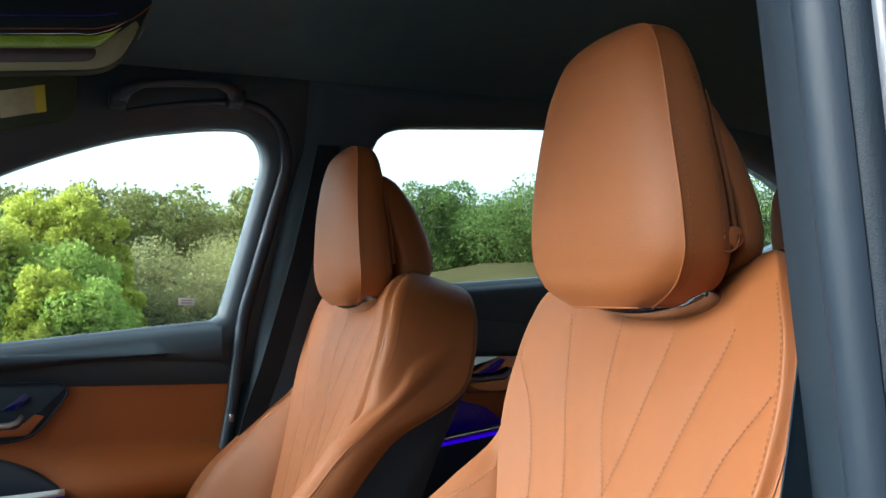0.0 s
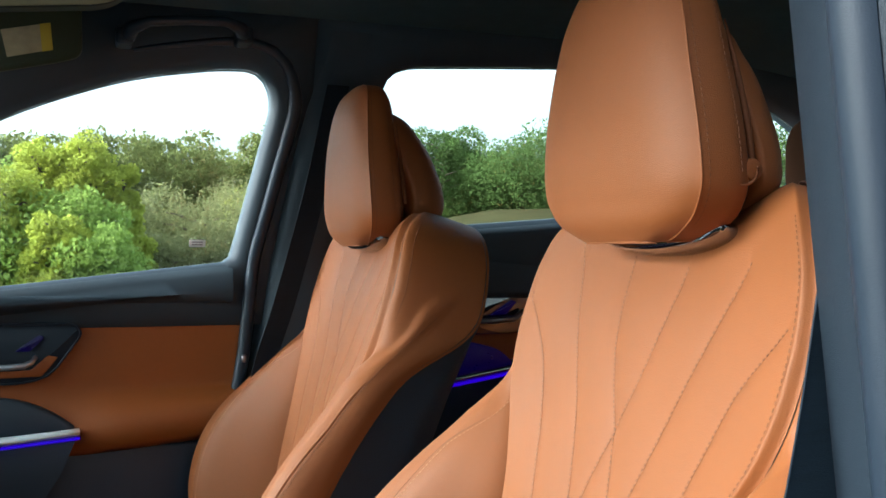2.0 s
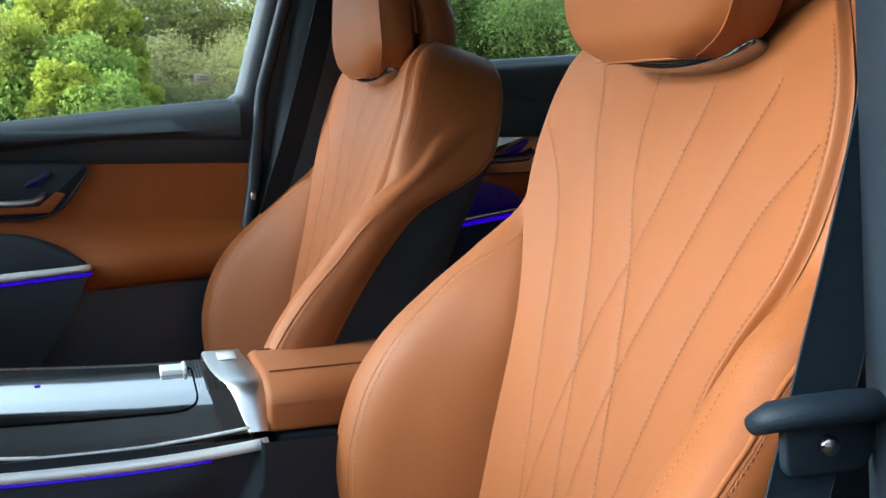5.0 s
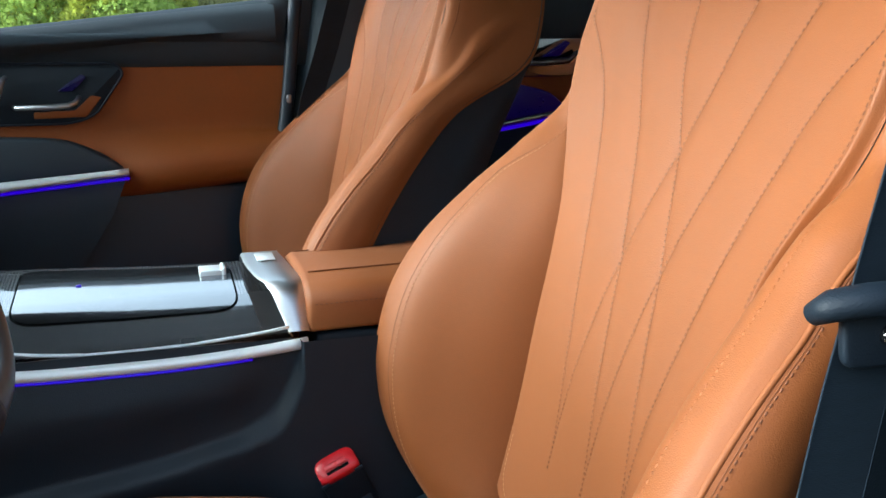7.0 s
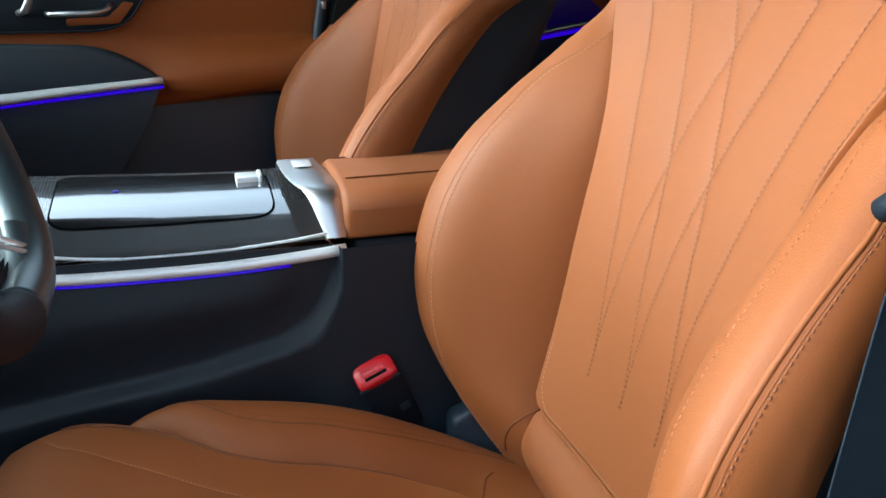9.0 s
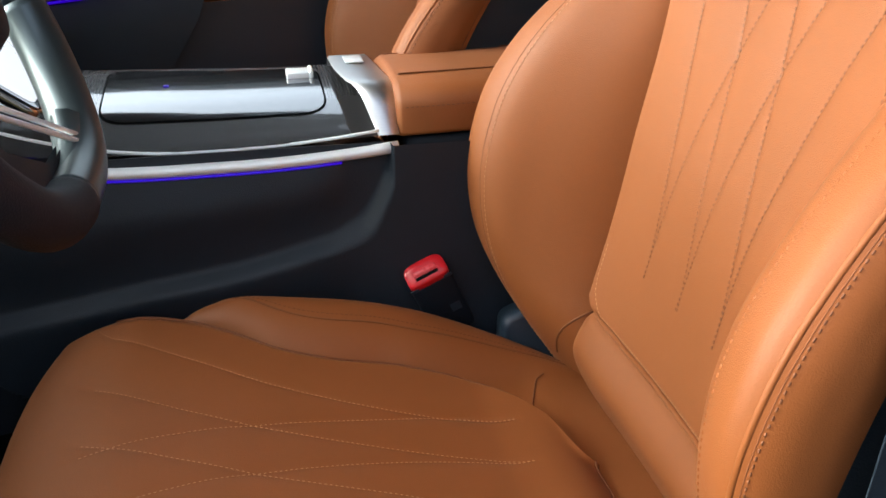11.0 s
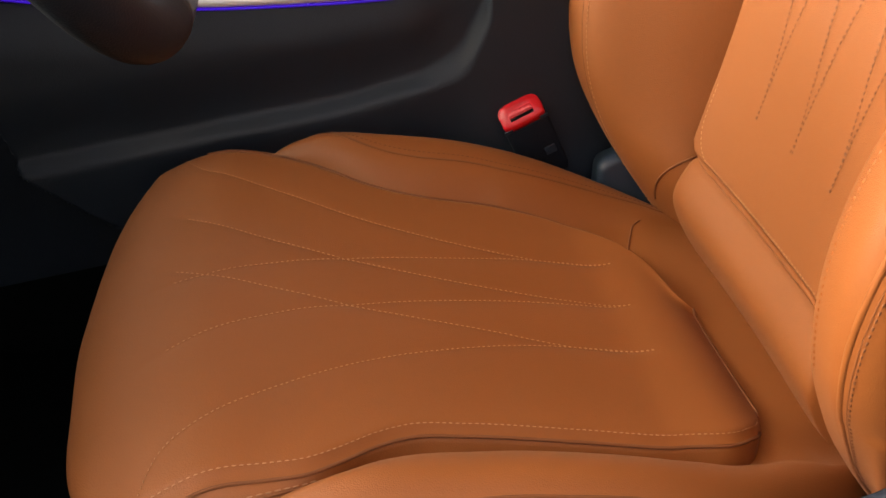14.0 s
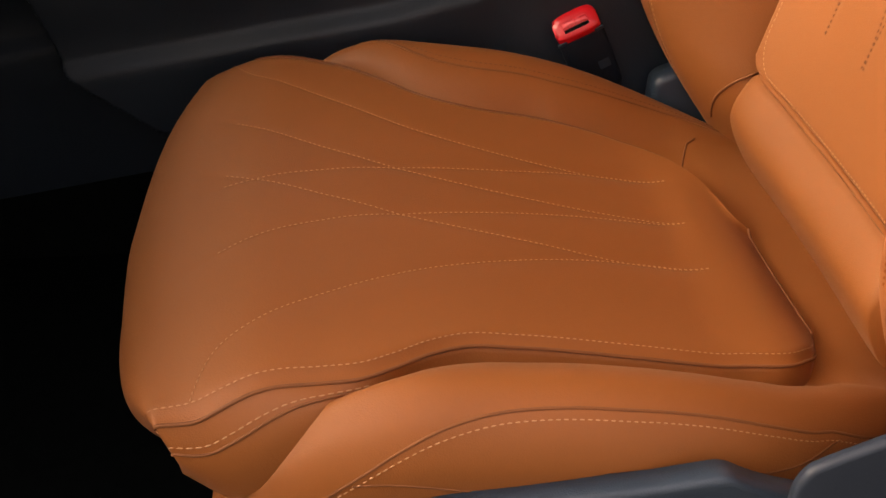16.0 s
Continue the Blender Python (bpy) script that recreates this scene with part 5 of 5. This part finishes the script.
# armrest
arm_sec = rounded([(0.984, 0.806), (0.984, 0.852), (1.02, 0.864), (1.075, 0.867), (1.13, 0.864), (1.166, 0.852), (1.166, 0.806)], [0.006, 0.025, 0.03, 0.03, 0.03, 0.025, 0.006], 8)
rows = []
for x, k in ((0.180, 0.94), (0.186, 1.0), (0.25, 1.0), (0.33, 1.0), (0.42, 1.0), (0.46, 0.99), (0.475, 0.95)):
    rows.append([(x, 1.075 + (y - 1.075) * k, 0.806 + (z - 0.806) * k + 0.02 * (x - 0.18)) for y, z in arm_sec])
arm = mesh("armrest", *sheet(rows, True, True), LEATHER, console, "tan leather armrest lid")
for s in (-1, 1):
    p = [(x, 1.075 + s * 0.05, 0.8645 + 0.02 * (x - 0.18)) for x in np.linspace(0.188, 0.46, 40)]
    mesh("piping", *tube(p, 0.0009, 6), SEAM, arm)
    p = np.array([(x, 1.075 + s * 0.0915, 0.838 + 0.02 * (x - 0.18)) for x in np.linspace(0.188, 0.46, 40)])
    mesh("stitching", *stitches(p + np.array([0, s * 0.0008, 0]), np.tile((0, s, 0), (40, 1))), THREAD_DARK, arm)
mesh("rear_block", *box((0.19, 0.99, 0.60), (0.50, 2 * MIDC - 0.99, 0.806), 0.01), SOFT, console)

# buckle
buckle = thing("belt_buckle", "black belt buckle with red release button beside the console", "belt buckle", (0.20, 0.97, 0.45))
tilt = Matrix.Translation((0.204, 0.953, 0.657)) @ Matrix.Rotation(radians(-25), 4, "Y") @ Matrix.Rotation(radians(10), 4, "X")


def buckle_put(u, v, d):
    return tuple(tilt @ Vector((u, d - 0.011, v)))


mesh("housing", *slab(rounded([(-0.024, -0.085), (0.024, -0.085), (0.0245, 0.001), (-0.0245, 0.001)], [0.012, 0.012, 0.004, 0.004]), lambda u, v, d: buckle_put(u, v, 0.022 - d), 0.022, 0.004), SOFT, buckle)


def buckle_face(u, k, o=0.0):
    """Places on the slanting red top: k from its front edge back, o out of it."""
    return buckle_put(u, 0.002 + 0.0155 * k + 0.86 * o, -0.001 + 0.022 * k - 0.51 * o)


outline = [(0.0235 * np.sign(math.cos(w)) * abs(math.cos(w)) ** 0.5, 0.5 + 0.5 * np.sign(math.sin(w)) * abs(math.sin(w)) ** (0.8 if math.sin(w) > 0 else 0.3)) for w in np.linspace(0, 2 * math.pi, 48, endpoint=False)]
rings = [[buckle_put(u, -0.003, -0.001 + 0.022 * k) for u, k in outline], [buckle_face(u, k) for u, k in outline]]
rings += [[buckle_face(u * 0.95, 0.5 + (k - 0.5) * 0.92, 0.0014) for u, k in outline], [buckle_face(u * 0.5, 0.5 + (k - 0.5) * 0.45, 0.0016) for u, k in outline]]
mesh("release_button", *sheet(rings, True, True), RED, buckle, "red release button")
slot_box = rounded([(-0.013, 0.20), (0.013, 0.20), (0.013, 0.32), (-0.013, 0.32)], 0.001)
mesh("latch_slot", *slab(slot_box, lambda u, v, d: buckle_face(u, v, 0.0012 + d), 0.0008, 0.0002), CARPET, buckle)
lip_box = rounded([(-0.0135, 0.35), (0.0135, 0.35), (0.0125, 0.58), (-0.0125, 0.58)], 0.001)
mesh("slot_lip", *slab(lip_box, lambda u, v, d: buckle_face(u, v, 0.0012 + d), 0.0016, 0.0005), PINK, buckle, "raised paler red lip")
mesh("housing_rim", *slab(rounded([(-0.025, -0.0045), (0.025, -0.0045), (0.025, -0.0005), (-0.025, -0.0005)], 0.001), lambda u, v, d: buckle_put(u, v, 0.0003 - d), 0.001, 0.0003), TRIM, buckle, "grey rim")
mesh("label_mark", *slab(rounded([(0.006, -0.052), (0.018, -0.052), (0.018, -0.041), (0.006, -0.041)], 0.001), lambda u, v, d: buckle_put(u, v, 0.0003 - d), 0.0006, 0.0002), TRIM, buckle, "small grey mark")
mesh("stalk", *tube([(0.224, 0.952, 0.565), (0.235, 0.95, 0.51), (0.245, 0.95, 0.44)], 0.012, 10), SOFT, buckle)


mesh("hinge_cover", *slab(rounded([(0.292, 0.44), (0.40, 0.44), (0.40, 0.60), (0.345, 0.60), (0.296, 0.582)], [0.004, 0.004, 0.01, 0.02, 0.012]), lambda u, v, d: (u, 1.0 - d, v), 0.03, 0.006), TRIM, None, "slate-grey plastic hinge cover between seat and console", category="hinge cover")


def grow(ob, k, about):
    """Sets a thing further from a point, and larger by as much."""
    ob.location = Vector(about) + (Vector(ob.location) - Vector(about)) * k
    ob.scale = (k, k, k)


for ob in (console, buckle):
    grow(ob, 1.06, (0.02, -0.012, 1.126))

# ---------------------------------------------------------------- steering wheel
wheel = thing("steering_wheel", "black leather steering wheel with perforated grips and silver spokes", "steering wheel", (-0.19, SEAT_Y, 1.0))
WT = Matrix.Translation((-0.176, SEAT_Y, 1.015)) @ Matrix.Rotation(radians(-24), 4, "Y")


def on_wheel(ang, r, off=0.0):
    """ang from the bottom, in degrees, towards the passenger; off: towards the driver."""
    a = radians(ang)
    return tuple(WT @ Vector((off, r * math.sin(a), -r * math.cos(a))))


def rim_r(ang):
    return 0.183 - 0.012 * math.exp(-(ang / 24.0) ** 2)


# Cool white, not metal: it paints the sky mirrored in the silver bars.
BAR = material("sky_white_bar", (0.70, 0.77, 0.82), 0.25, 0.0, vary=0.03)
WHEEL_SKIN = material("satin_grey_spoke_metal", (0.060, 0.082, 0.090), 0.34, 0.5, vary=0.06)
for nm, lo, hi, r, mat in (("lower_rim", -8, 74, 0.0205, WHEEL_SKIN), ("grip", -74, -9, 0.0212, SOFT), ("grip", 75, 131, 0.018, SHELL), ("grip", -131, -75, 0.018, SHELL), ("upper_rim", 132, 228, 0.0165, SOFT)):
    mesh(nm, *tube([on_wheel(a, rim_r(a)) for a in np.linspace(lo, hi, 40)], r, 20, up=tuple(WT.to_3x3() @ Vector((1, 0, 0)))), mat, wheel)
for dr in (0.0, -0.010):
    p0, p1 = Vector(on_wheel(-58, 0.130 + dr, 0.008)), Vector(on_wheel(24, 0.170 + dr, 0.008))
    mesh("spoke", *tube([tuple(p0.lerp(p1, t)) for t in np.linspace(0, 1, 10)], 0.0022, 10), BAR, wheel, "silver spoke bar")
web = [[on_wheel(a, r0 + (r1 - r0) * t, -0.002) for a, r0, r1 in ((-60, 0.130, 0.178), (-30, 0.130, 0.176), (0, 0.145, 0.174), (27, 0.165, 0.172))] for t in np.linspace(0, 1, 5)]
mesh("spoke_web", *join(sheet(web), sheet(np.array(web)[::-1] - np.array(WT.to_3x3() @ Vector((0.008, 0, 0))))), SOFT, wheel, "dark web")
for lo, hi in ((4, 34), (-66, -40)):
    flare = [[on_wheel(a, r, k) for a in np.linspace(lo, hi, 12)] for r, k in ((0.178, 0.012), (0.168, 0.014), (0.156, 0.008), (0.150, 0.0), (0.156, -0.008), (0.178, -0.012))]
    mesh("spoke_foot", *sheet(flare), WHEEL_SKIN, wheel, "smooth satin foot of the spokes")
inner = np.array([on_wheel(a, rim_r(a) - 0.017, 0.008) for a in np.linspace(-70, 2, 60)])
nrm = np.tile(np.array(WT.to_3x3() @ Vector((1, 0, 0))), (60, 1))
mesh("stitching", *stitches(inner, nrm, 0.008, 0.005, 0.0016), SHELL, wheel)
rings = [[tuple(WT @ Vector((x, r * math.sin(t), r * math.cos(t)))) for t in np.linspace(0, 2 * np.pi, 40, endpoint=False)] for x, r in ((-0.03, 0.05), (0.01, 0.062), (0.022, 0.055), (0.028, 0.03))]
mesh("hub", *sheet(rings, True, True), SOFT, wheel)
mesh("column", *tube([tuple(WT @ Vector((-0.03, 0, 0))), tuple(WT @ Vector((-0.5, 0, 0)))], 0.045, 20), SOFT, wheel)

display = thing("touch_screen", "portrait touch screen glowing white for mirrored sky, leaning above the console", "screen", (-0.30, MID, 0.86))


def on_screen(u, v, d):
    """u across, v up the slope, d out of the glass."""
    return (-0.175 - 0.80 * v + 0.6 * d, 1.10 + u, 0.842 + 0.6 * v + 0.80 * d)


mesh("bezel", *slab(rounded([(-0.11, 0), (0.11, 0), (0.11, 0.28), (-0.11, 0.28)], 0.015), on_screen, 0.012, 0.004), PIANO, display, "glossy black bezel")
# The face glows white in place of the bright sky it would mirror.
SCREEN = glow("white_reflection_glow", (0.90, 0.95, 1.0), 0.13)
mesh("glass", *slab(rounded([(-0.10, 0.012), (0.10, 0.012), (0.10, 0.268), (-0.10, 0.268)], 0.01), lambda u, v, d: on_screen(u, v, 0.0125 + d), 0.001, 0.0004), SCREEN, display, "lit white display")

# ---------------------------------------------------------------- overhead
visor = thing("sun_visor", "dark folded sun visor with a small paper label", "sun visor", (-0.12, 1.5, 1.52))
vis_poly = rounded([(-0.35, 1.60), (-0.004, 1.60), (-0.002, 1.486), (-0.03, 1.476), (-0.35, 1.40)], [0.01, 0.02, 0.02, 0.03, 0.01])
OLIVE = material("dark_green_visor_cloth", (0.020, 0.032, 0.014), 0.8, vary=0.15, scale=20, bump=0.3, bump_scale=700)
mesh("flap", *slab(vis_poly, lambda u, v, d: (u, 1.512 - d, v), 0.014, 0.005), OLIVE, visor, "dark olive visor flap")
mesh("label_sheet", *slab(rounded([(-0.115, 1.516), (-0.062, 1.528), (-0.058, 1.488), (-0.106, 1.476)], 0.001), lambda u, v, d: (u, 1.4975 - d, v), 0.0006, 0.0002), LABEL, visor, "cream paper label")
mesh("label_band", *slab(rounded([(-0.062, 1.5285), (-0.047, 1.5315), (-0.043, 1.491), (-0.058, 1.4875)], 0.001), lambda u, v, d: (u, 1.4975 - d, v), 0.0006, 0.0002), YELLOW, visor, "yellow band")
mirror = thing("rear_view_mirror", "rear-view mirror with painted green reflection and cream rim", "mirror", (-0.1, 1.1, 1.5))
MIRROR_SLOPE = 0.105


def on_mirror(front):
    """Places on the mirror's face, which drops towards its far end."""
    return lambda u, v, d: (u, front - d, v + MIRROR_SLOPE * min(u, 0.0))


def mirror_piece(nm, poly, corner, front, thick, mat, note):
    mesh(nm, *slab(rounded(poly, corner, 8), on_mirror(front), thick, min(0.0008, thick * 0.4)), mat, mirror, note)


def mirror_line(nm, path, r, mat, note):
    p = np.array(path)
    at_u = curve(*path)
    mesh(nm, *tube([(u, 1.0965, float(at_u(u)) + MIRROR_SLOPE * min(u, 0)) for u in np.linspace(p[0, 0], p[-1, 0], 50)], r, 8, flat=0.6, up=(0, 0, 1)), mat, mirror, note)


mirror_piece("mirror_body", [(-0.25, 1.468), (0.011, 1.469), (0.036, 1.476), (0.052, 1.489), (0.070, 1.526), (0.086, 1.562), (-0.25, 1.566)], [0.01, 0.02, 0.015, 0.02, 0.02, 0.01, 0.01], 1.13, 0.03, SOFT, "dark housing")
mirror_piece("mirror_rim", [(-0.25, 1.468), (0.011, 1.469), (0.036, 1.476), (0.052, 1.489), (0.070, 1.526), (0.066, 1.533), (0.041, 1.512), (-0.25, 1.509)], [0.004, 0.02, 0.015, 0.02, 0.004, 0.004, 0.01, 0.004], 1.0998, 0.0016, CREAM, "cream rim that sweeps up at the end")
# The lime colour paints greenery reflected in the glass.
mirror_piece("mirror_glass", [(-0.25, 1.496), (0.020, 1.497), (0.027, 1.499), (0.052, 1.524), (0.036, 1.515), (0.019, 1.509), (-0.25, 1.507)], [0.002, 0.004, 0.004, 0.006, 0.008, 0.01, 0.002], 1.0980, 0.0014, LIME, "glass strip reflecting lime green")
mirror_piece("sensor_slot", [(-0.25, 1.478), (0.013, 1.479), (0.022, 1.485), (0.023, 1.495), (-0.25, 1.495)], [0.002, 0.008, 0.006, 0.004, 0.002], 1.0980, 0.0016, SLOT, "dark brown slot")
mirror_line("glass_edge", [(-0.25, 1.510), (0.0, 1.510), (0.022, 1.512), (0.037, 1.518), (0.056, 1.530)], 0.0011, CHROME, "thin bright edge")
mirror_line("thread_line", [(-0.25, 1.516), (0.0, 1.516), (0.015, 1.517), (0.040, 1.524), (0.065, 1.536), (0.083, 1.553)], 0.0010, LEATHER, "thin orange line")
# A dimly glowing rod draws the blue reflection on the housing.
mirror_line("blue_reflection_line", [(-0.25, 1.531), (0.0, 1.531), (0.02, 1.533), (0.045, 1.539)], 0.0016, DIM_BLUE, "faint blue line")
# Two thin satin rods draw glints at the mirror's end.
for u0, v0, u1, v1 in ((0.066, 1.517, 0.055, 1.497), (0.079, 1.533, 0.068, 1.510)):
    mesh("end_glint", *tube([(u0, 1.0975, v0), (u1, 1.0975, v1)], 0.0006, 6, up=(0, 1, 0)), SATIN, mirror, "thin satin line at the end")
grab = thing("grab_handle", "black folding grab handle above the passenger window", "grab handle", (0.16, 1.66, 1.57))
mesh("grip", *tube([(0.066, 1.655, 1.552), (0.075, 1.625, 1.562), (0.10, 1.615, 1.572), (0.16, 1.612, 1.578), (0.225, 1.615, 1.582), (0.25, 1.625, 1.575), (0.262, 1.655, 1.568)], [0.014, 0.012, 0.009, 0.0085, 0.009, 0.012, 0.014], 12), TRIM, grab)
for x, z in ((0.062, 1.552), (0.262, 1.568)):
    mesh("end_cap", *box((x - 0.014, 1.64, z - 0.014), (x + 0.014, 1.70, z + 0.014), 0.006), TRIM, grab)

# ---------------------------------------------------------------- rear bench
REAR = material("dark_brown_leather", (0.030, 0.015, 0.009), 0.95, vary=0.08, scale=9, bump=0.2, bump_scale=900, kind="leather", spec=0.0)
bench = thing("rear_bench", "tan leather rear bench with headrests", "car seat", (1.3, MID, 0.30))
rows = []
for z in np.linspace(0.6, 1.26, 24):
    t = (z - 0.6) / 0.66
    rows.append([(1.22 + 0.20 * t + 0.015 * math.sin(y * 12), y, z) for y in np.linspace(0.50, 1.80, 60)])
rows.append([(x + 0.14, y, z) for x, y, z in rows[-1]])
mesh("backrest", *sheet(rows), LEATHER, bench)
mesh("cushion", *box((0.88, 0.50, 0.44), (1.32, 1.78, 0.62), 0.05), LEATHER, bench)
for yc in (0.72, 1.108, 1.50):
    rows = []
    for v in np.linspace(0, 1, 24):
        k = (1 - abs(2 * v - 1) ** 3.5) ** (1 / 3.5) if 0 < v < 1 else 0.15
        rows.append([(1.40 + 0.045 * max(k, 0.2) * np.sign(math.sin(t)) * abs(math.sin(t)) ** 0.7, yc + 0.125 * max(k, 0.15) * np.sign(math.cos(t)) * abs(math.cos(t)) ** 0.6, 1.275 + 0.20 * v) for t in np.linspace(0, 2 * np.pi, 40, endpoint=False)])
    mesh("headrest", *sheet(rows, True, True), REAR, bench, "dark brown rear headrest")
    mesh("post", *tube([(1.40, yc, 1.24), (1.40, yc, 1.29)], 0.012, 10), SHELL, bench)


# ---------------------------------------------------------------- trees
def leaves(centres, radius, count, size, rng):
    """Small leaf quads strewn through lobes, denser towards their skin."""
    per = max(int(count / len(centres)), 1)
    verts = []
    for c in centres:
        d = rng.normal(size=(per, 3))
        d /= np.linalg.norm(d, axis=1)[:, None]
        r = radius * rng.uniform(0.35, 1.08, (per, 1)) ** 0.6 * rng.uniform(0.7, 1.1)
        p = np.asarray(c) + d * r * np.array([1, 1, 0.85])
        u = rng.normal(size=(per, 3))
        u /= np.linalg.norm(u, axis=1)[:, None]
        w = np.cross(u, rng.normal(size=(per, 3)))
        w /= np.linalg.norm(w, axis=1)[:, None]
        s = size * rng.uniform(0.6, 1.4, (per, 1))
        verts.append(np.stack([p - u * s, p - w * s * 0.5, p + u * s, p + w * s * 0.5], 1).reshape(-1, 3))
    v = np.concatenate(verts)
    return v, [(4 * i, 4 * i + 1, 4 * i + 2, 4 * i + 3) for i in range(len(v) // 4)]


def tree(name, label, x, y, height, width, mat, lobes, count, size, seed, trunk=0.25, slim=1.0):
    rng = np.random.default_rng(seed)
    z = float(ground_z(x, y)) - 0.05
    ob = thing(name, label, "tree", (x, y, z))
    h = np.linspace(0, 1, 9)
    wob = np.cumsum(rng.normal(0, 0.02 * height, (9, 2)) * 0.3, 0)
    path = np.stack([x + wob[:, 0], y + wob[:, 1], z + h * height * 0.85], 1)
    r0 = 0.018 * height + 0.03
    pieces = [tube(path, r0 * (1 - 0.85 * h), 8, up=(0, 1, 0))]
    centres = []
    for k in range(lobes):
        t = trunk + (0.97 - trunk) * (k + 0.5) / lobes
        reach = width * (1 - ((t - 0.52) / 0.62) ** 2) * rng.uniform(0.45, 1.0) * slim
        a = k * 2.4 + rng.uniform(-0.5, 0.5)
        s = np.array([np.interp(t * 0.85, h * 0.85, path[:, i]) for i in range(3)])
        e = s + np.array([math.cos(a) * reach, math.sin(a) * reach, 0.1 * height * rng.uniform(0.2, 1)])
        pieces.append(tube([s, s * 0.5 + e * 0.5 + (0, 0, 0.02 * height), e], [r0 * 0.4, r0 * 0.25, r0 * 0.1], 5))
        centres.append(e)
    mesh("trunk", *join(*pieces), BARK, ob)
    mesh("crown", *leaves(centres, width * 0.50, count, size, rng), mat, ob, smooth=False)
    return ob


def at(az, r):
    return r * math.sin(radians(az)), r * math.cos(radians(az))


for k, (az, r, hh, ww) in enumerate(((-2.3, 12.9, 2.85, 0.40), (-0.9, 12.6, 2.90, 0.40), (1.4, 12.6, 2.50, 0.27), (1.6, 12.3, 1.60, 0.27), (-4.6, 12.2, 2.35, 0.40), (-1.7, 11.3, 1.75, 0.30), (9.2, 21, 2.3, 0.8))):
    tree("poplar_tree", "young poplar turning yellow-green", *at(az, r), hh, ww, LEAF_POPLAR, 70, 20000, 0.026, 10 + k, 0.05, 1.25)
for k, (az, r, hh, ww) in enumerate(((-5.2, 16, 2.7, 1.1), (-8.0, 16, 2.8, 1.3), (-3.6, 12.8, 2.0, 0.9), (-1.2, 12.0, 2.0, 0.6), (-6.4, 12.5, 1.9, 1.2), (-0.1, 11.4, 1.55, 0.55), (0.0, 13.2, 2.2, 0.5))):
    tree("young_tree", "low bushy young tree with fresh green leaves", *at(az, r), hh, ww, LEAF_YOUNG, 40, 20000, 0.032, 20 + k, 0.06)
for k, (az, r, hh, ww) in enumerate(((2.9, 16, 1.95, 1.0), (5.6, 16, 2.1, 1.4), (9.5, 17, 2.0, 1.5), (4.4, 13, 1.4, 0.9), (8.0, 13, 1.5, 1.0), (12.5, 16, 2.0, 1.4))):
    tree("olive_bush", "grey-green olive bush in the field", *at(az, r), hh, ww, LEAF_OLIVE, 18, 20000, 0.028, 40 + k, 0.05)
for k, (az, r, hh, ww) in enumerate(((19.4, 36, 3.4, 1.6), (21.5, 38, 2.0, 2.0), (24.2, 36, 2.1, 2.3), (27.2, 34, 2.4, 2.4), (30.5, 37, 2.6, 2.6), (17.0, 38, 2.8, 2.0), (34, 36, 2.6, 2.6), (38, 36, 2.8, 2.6), (14.5, 40, 3.0, 2.4))):
    tree("shrub_tree", "dark green shrubby tree at the field's edge", *at(az, r), hh, ww, LEAF_GREEN, 20, 16000, 0.060, 70 + k, 0.10)
rng = np.random.default_rng(5)
centres = []
for az in np.arange(-22, 48, 0.32):
    rr = 62 + rng.uniform(-6, 6)
    x, y = at(az + rng.uniform(-0.3, 0.3), rr)
    tall = 6.9 + 0.5 * math.sin(az * 0.7) + rng.uniform(-0.5, 0.5) + (0 if az < 12 else -4.3)
    for z in np.linspace(0.8, tall, 7):
        centres.append((x + rng.uniform(-1, 1), y + rng.uniform(-1, 1), float(ground_z(x, y)) * 0.4 + z))
mesh("far_woods", *leaves(centres, 1.10, 330000, 0.14, rng), LEAF_PINE, None, "distant brownish green woods along the ridge", False, "trees", "stuff")
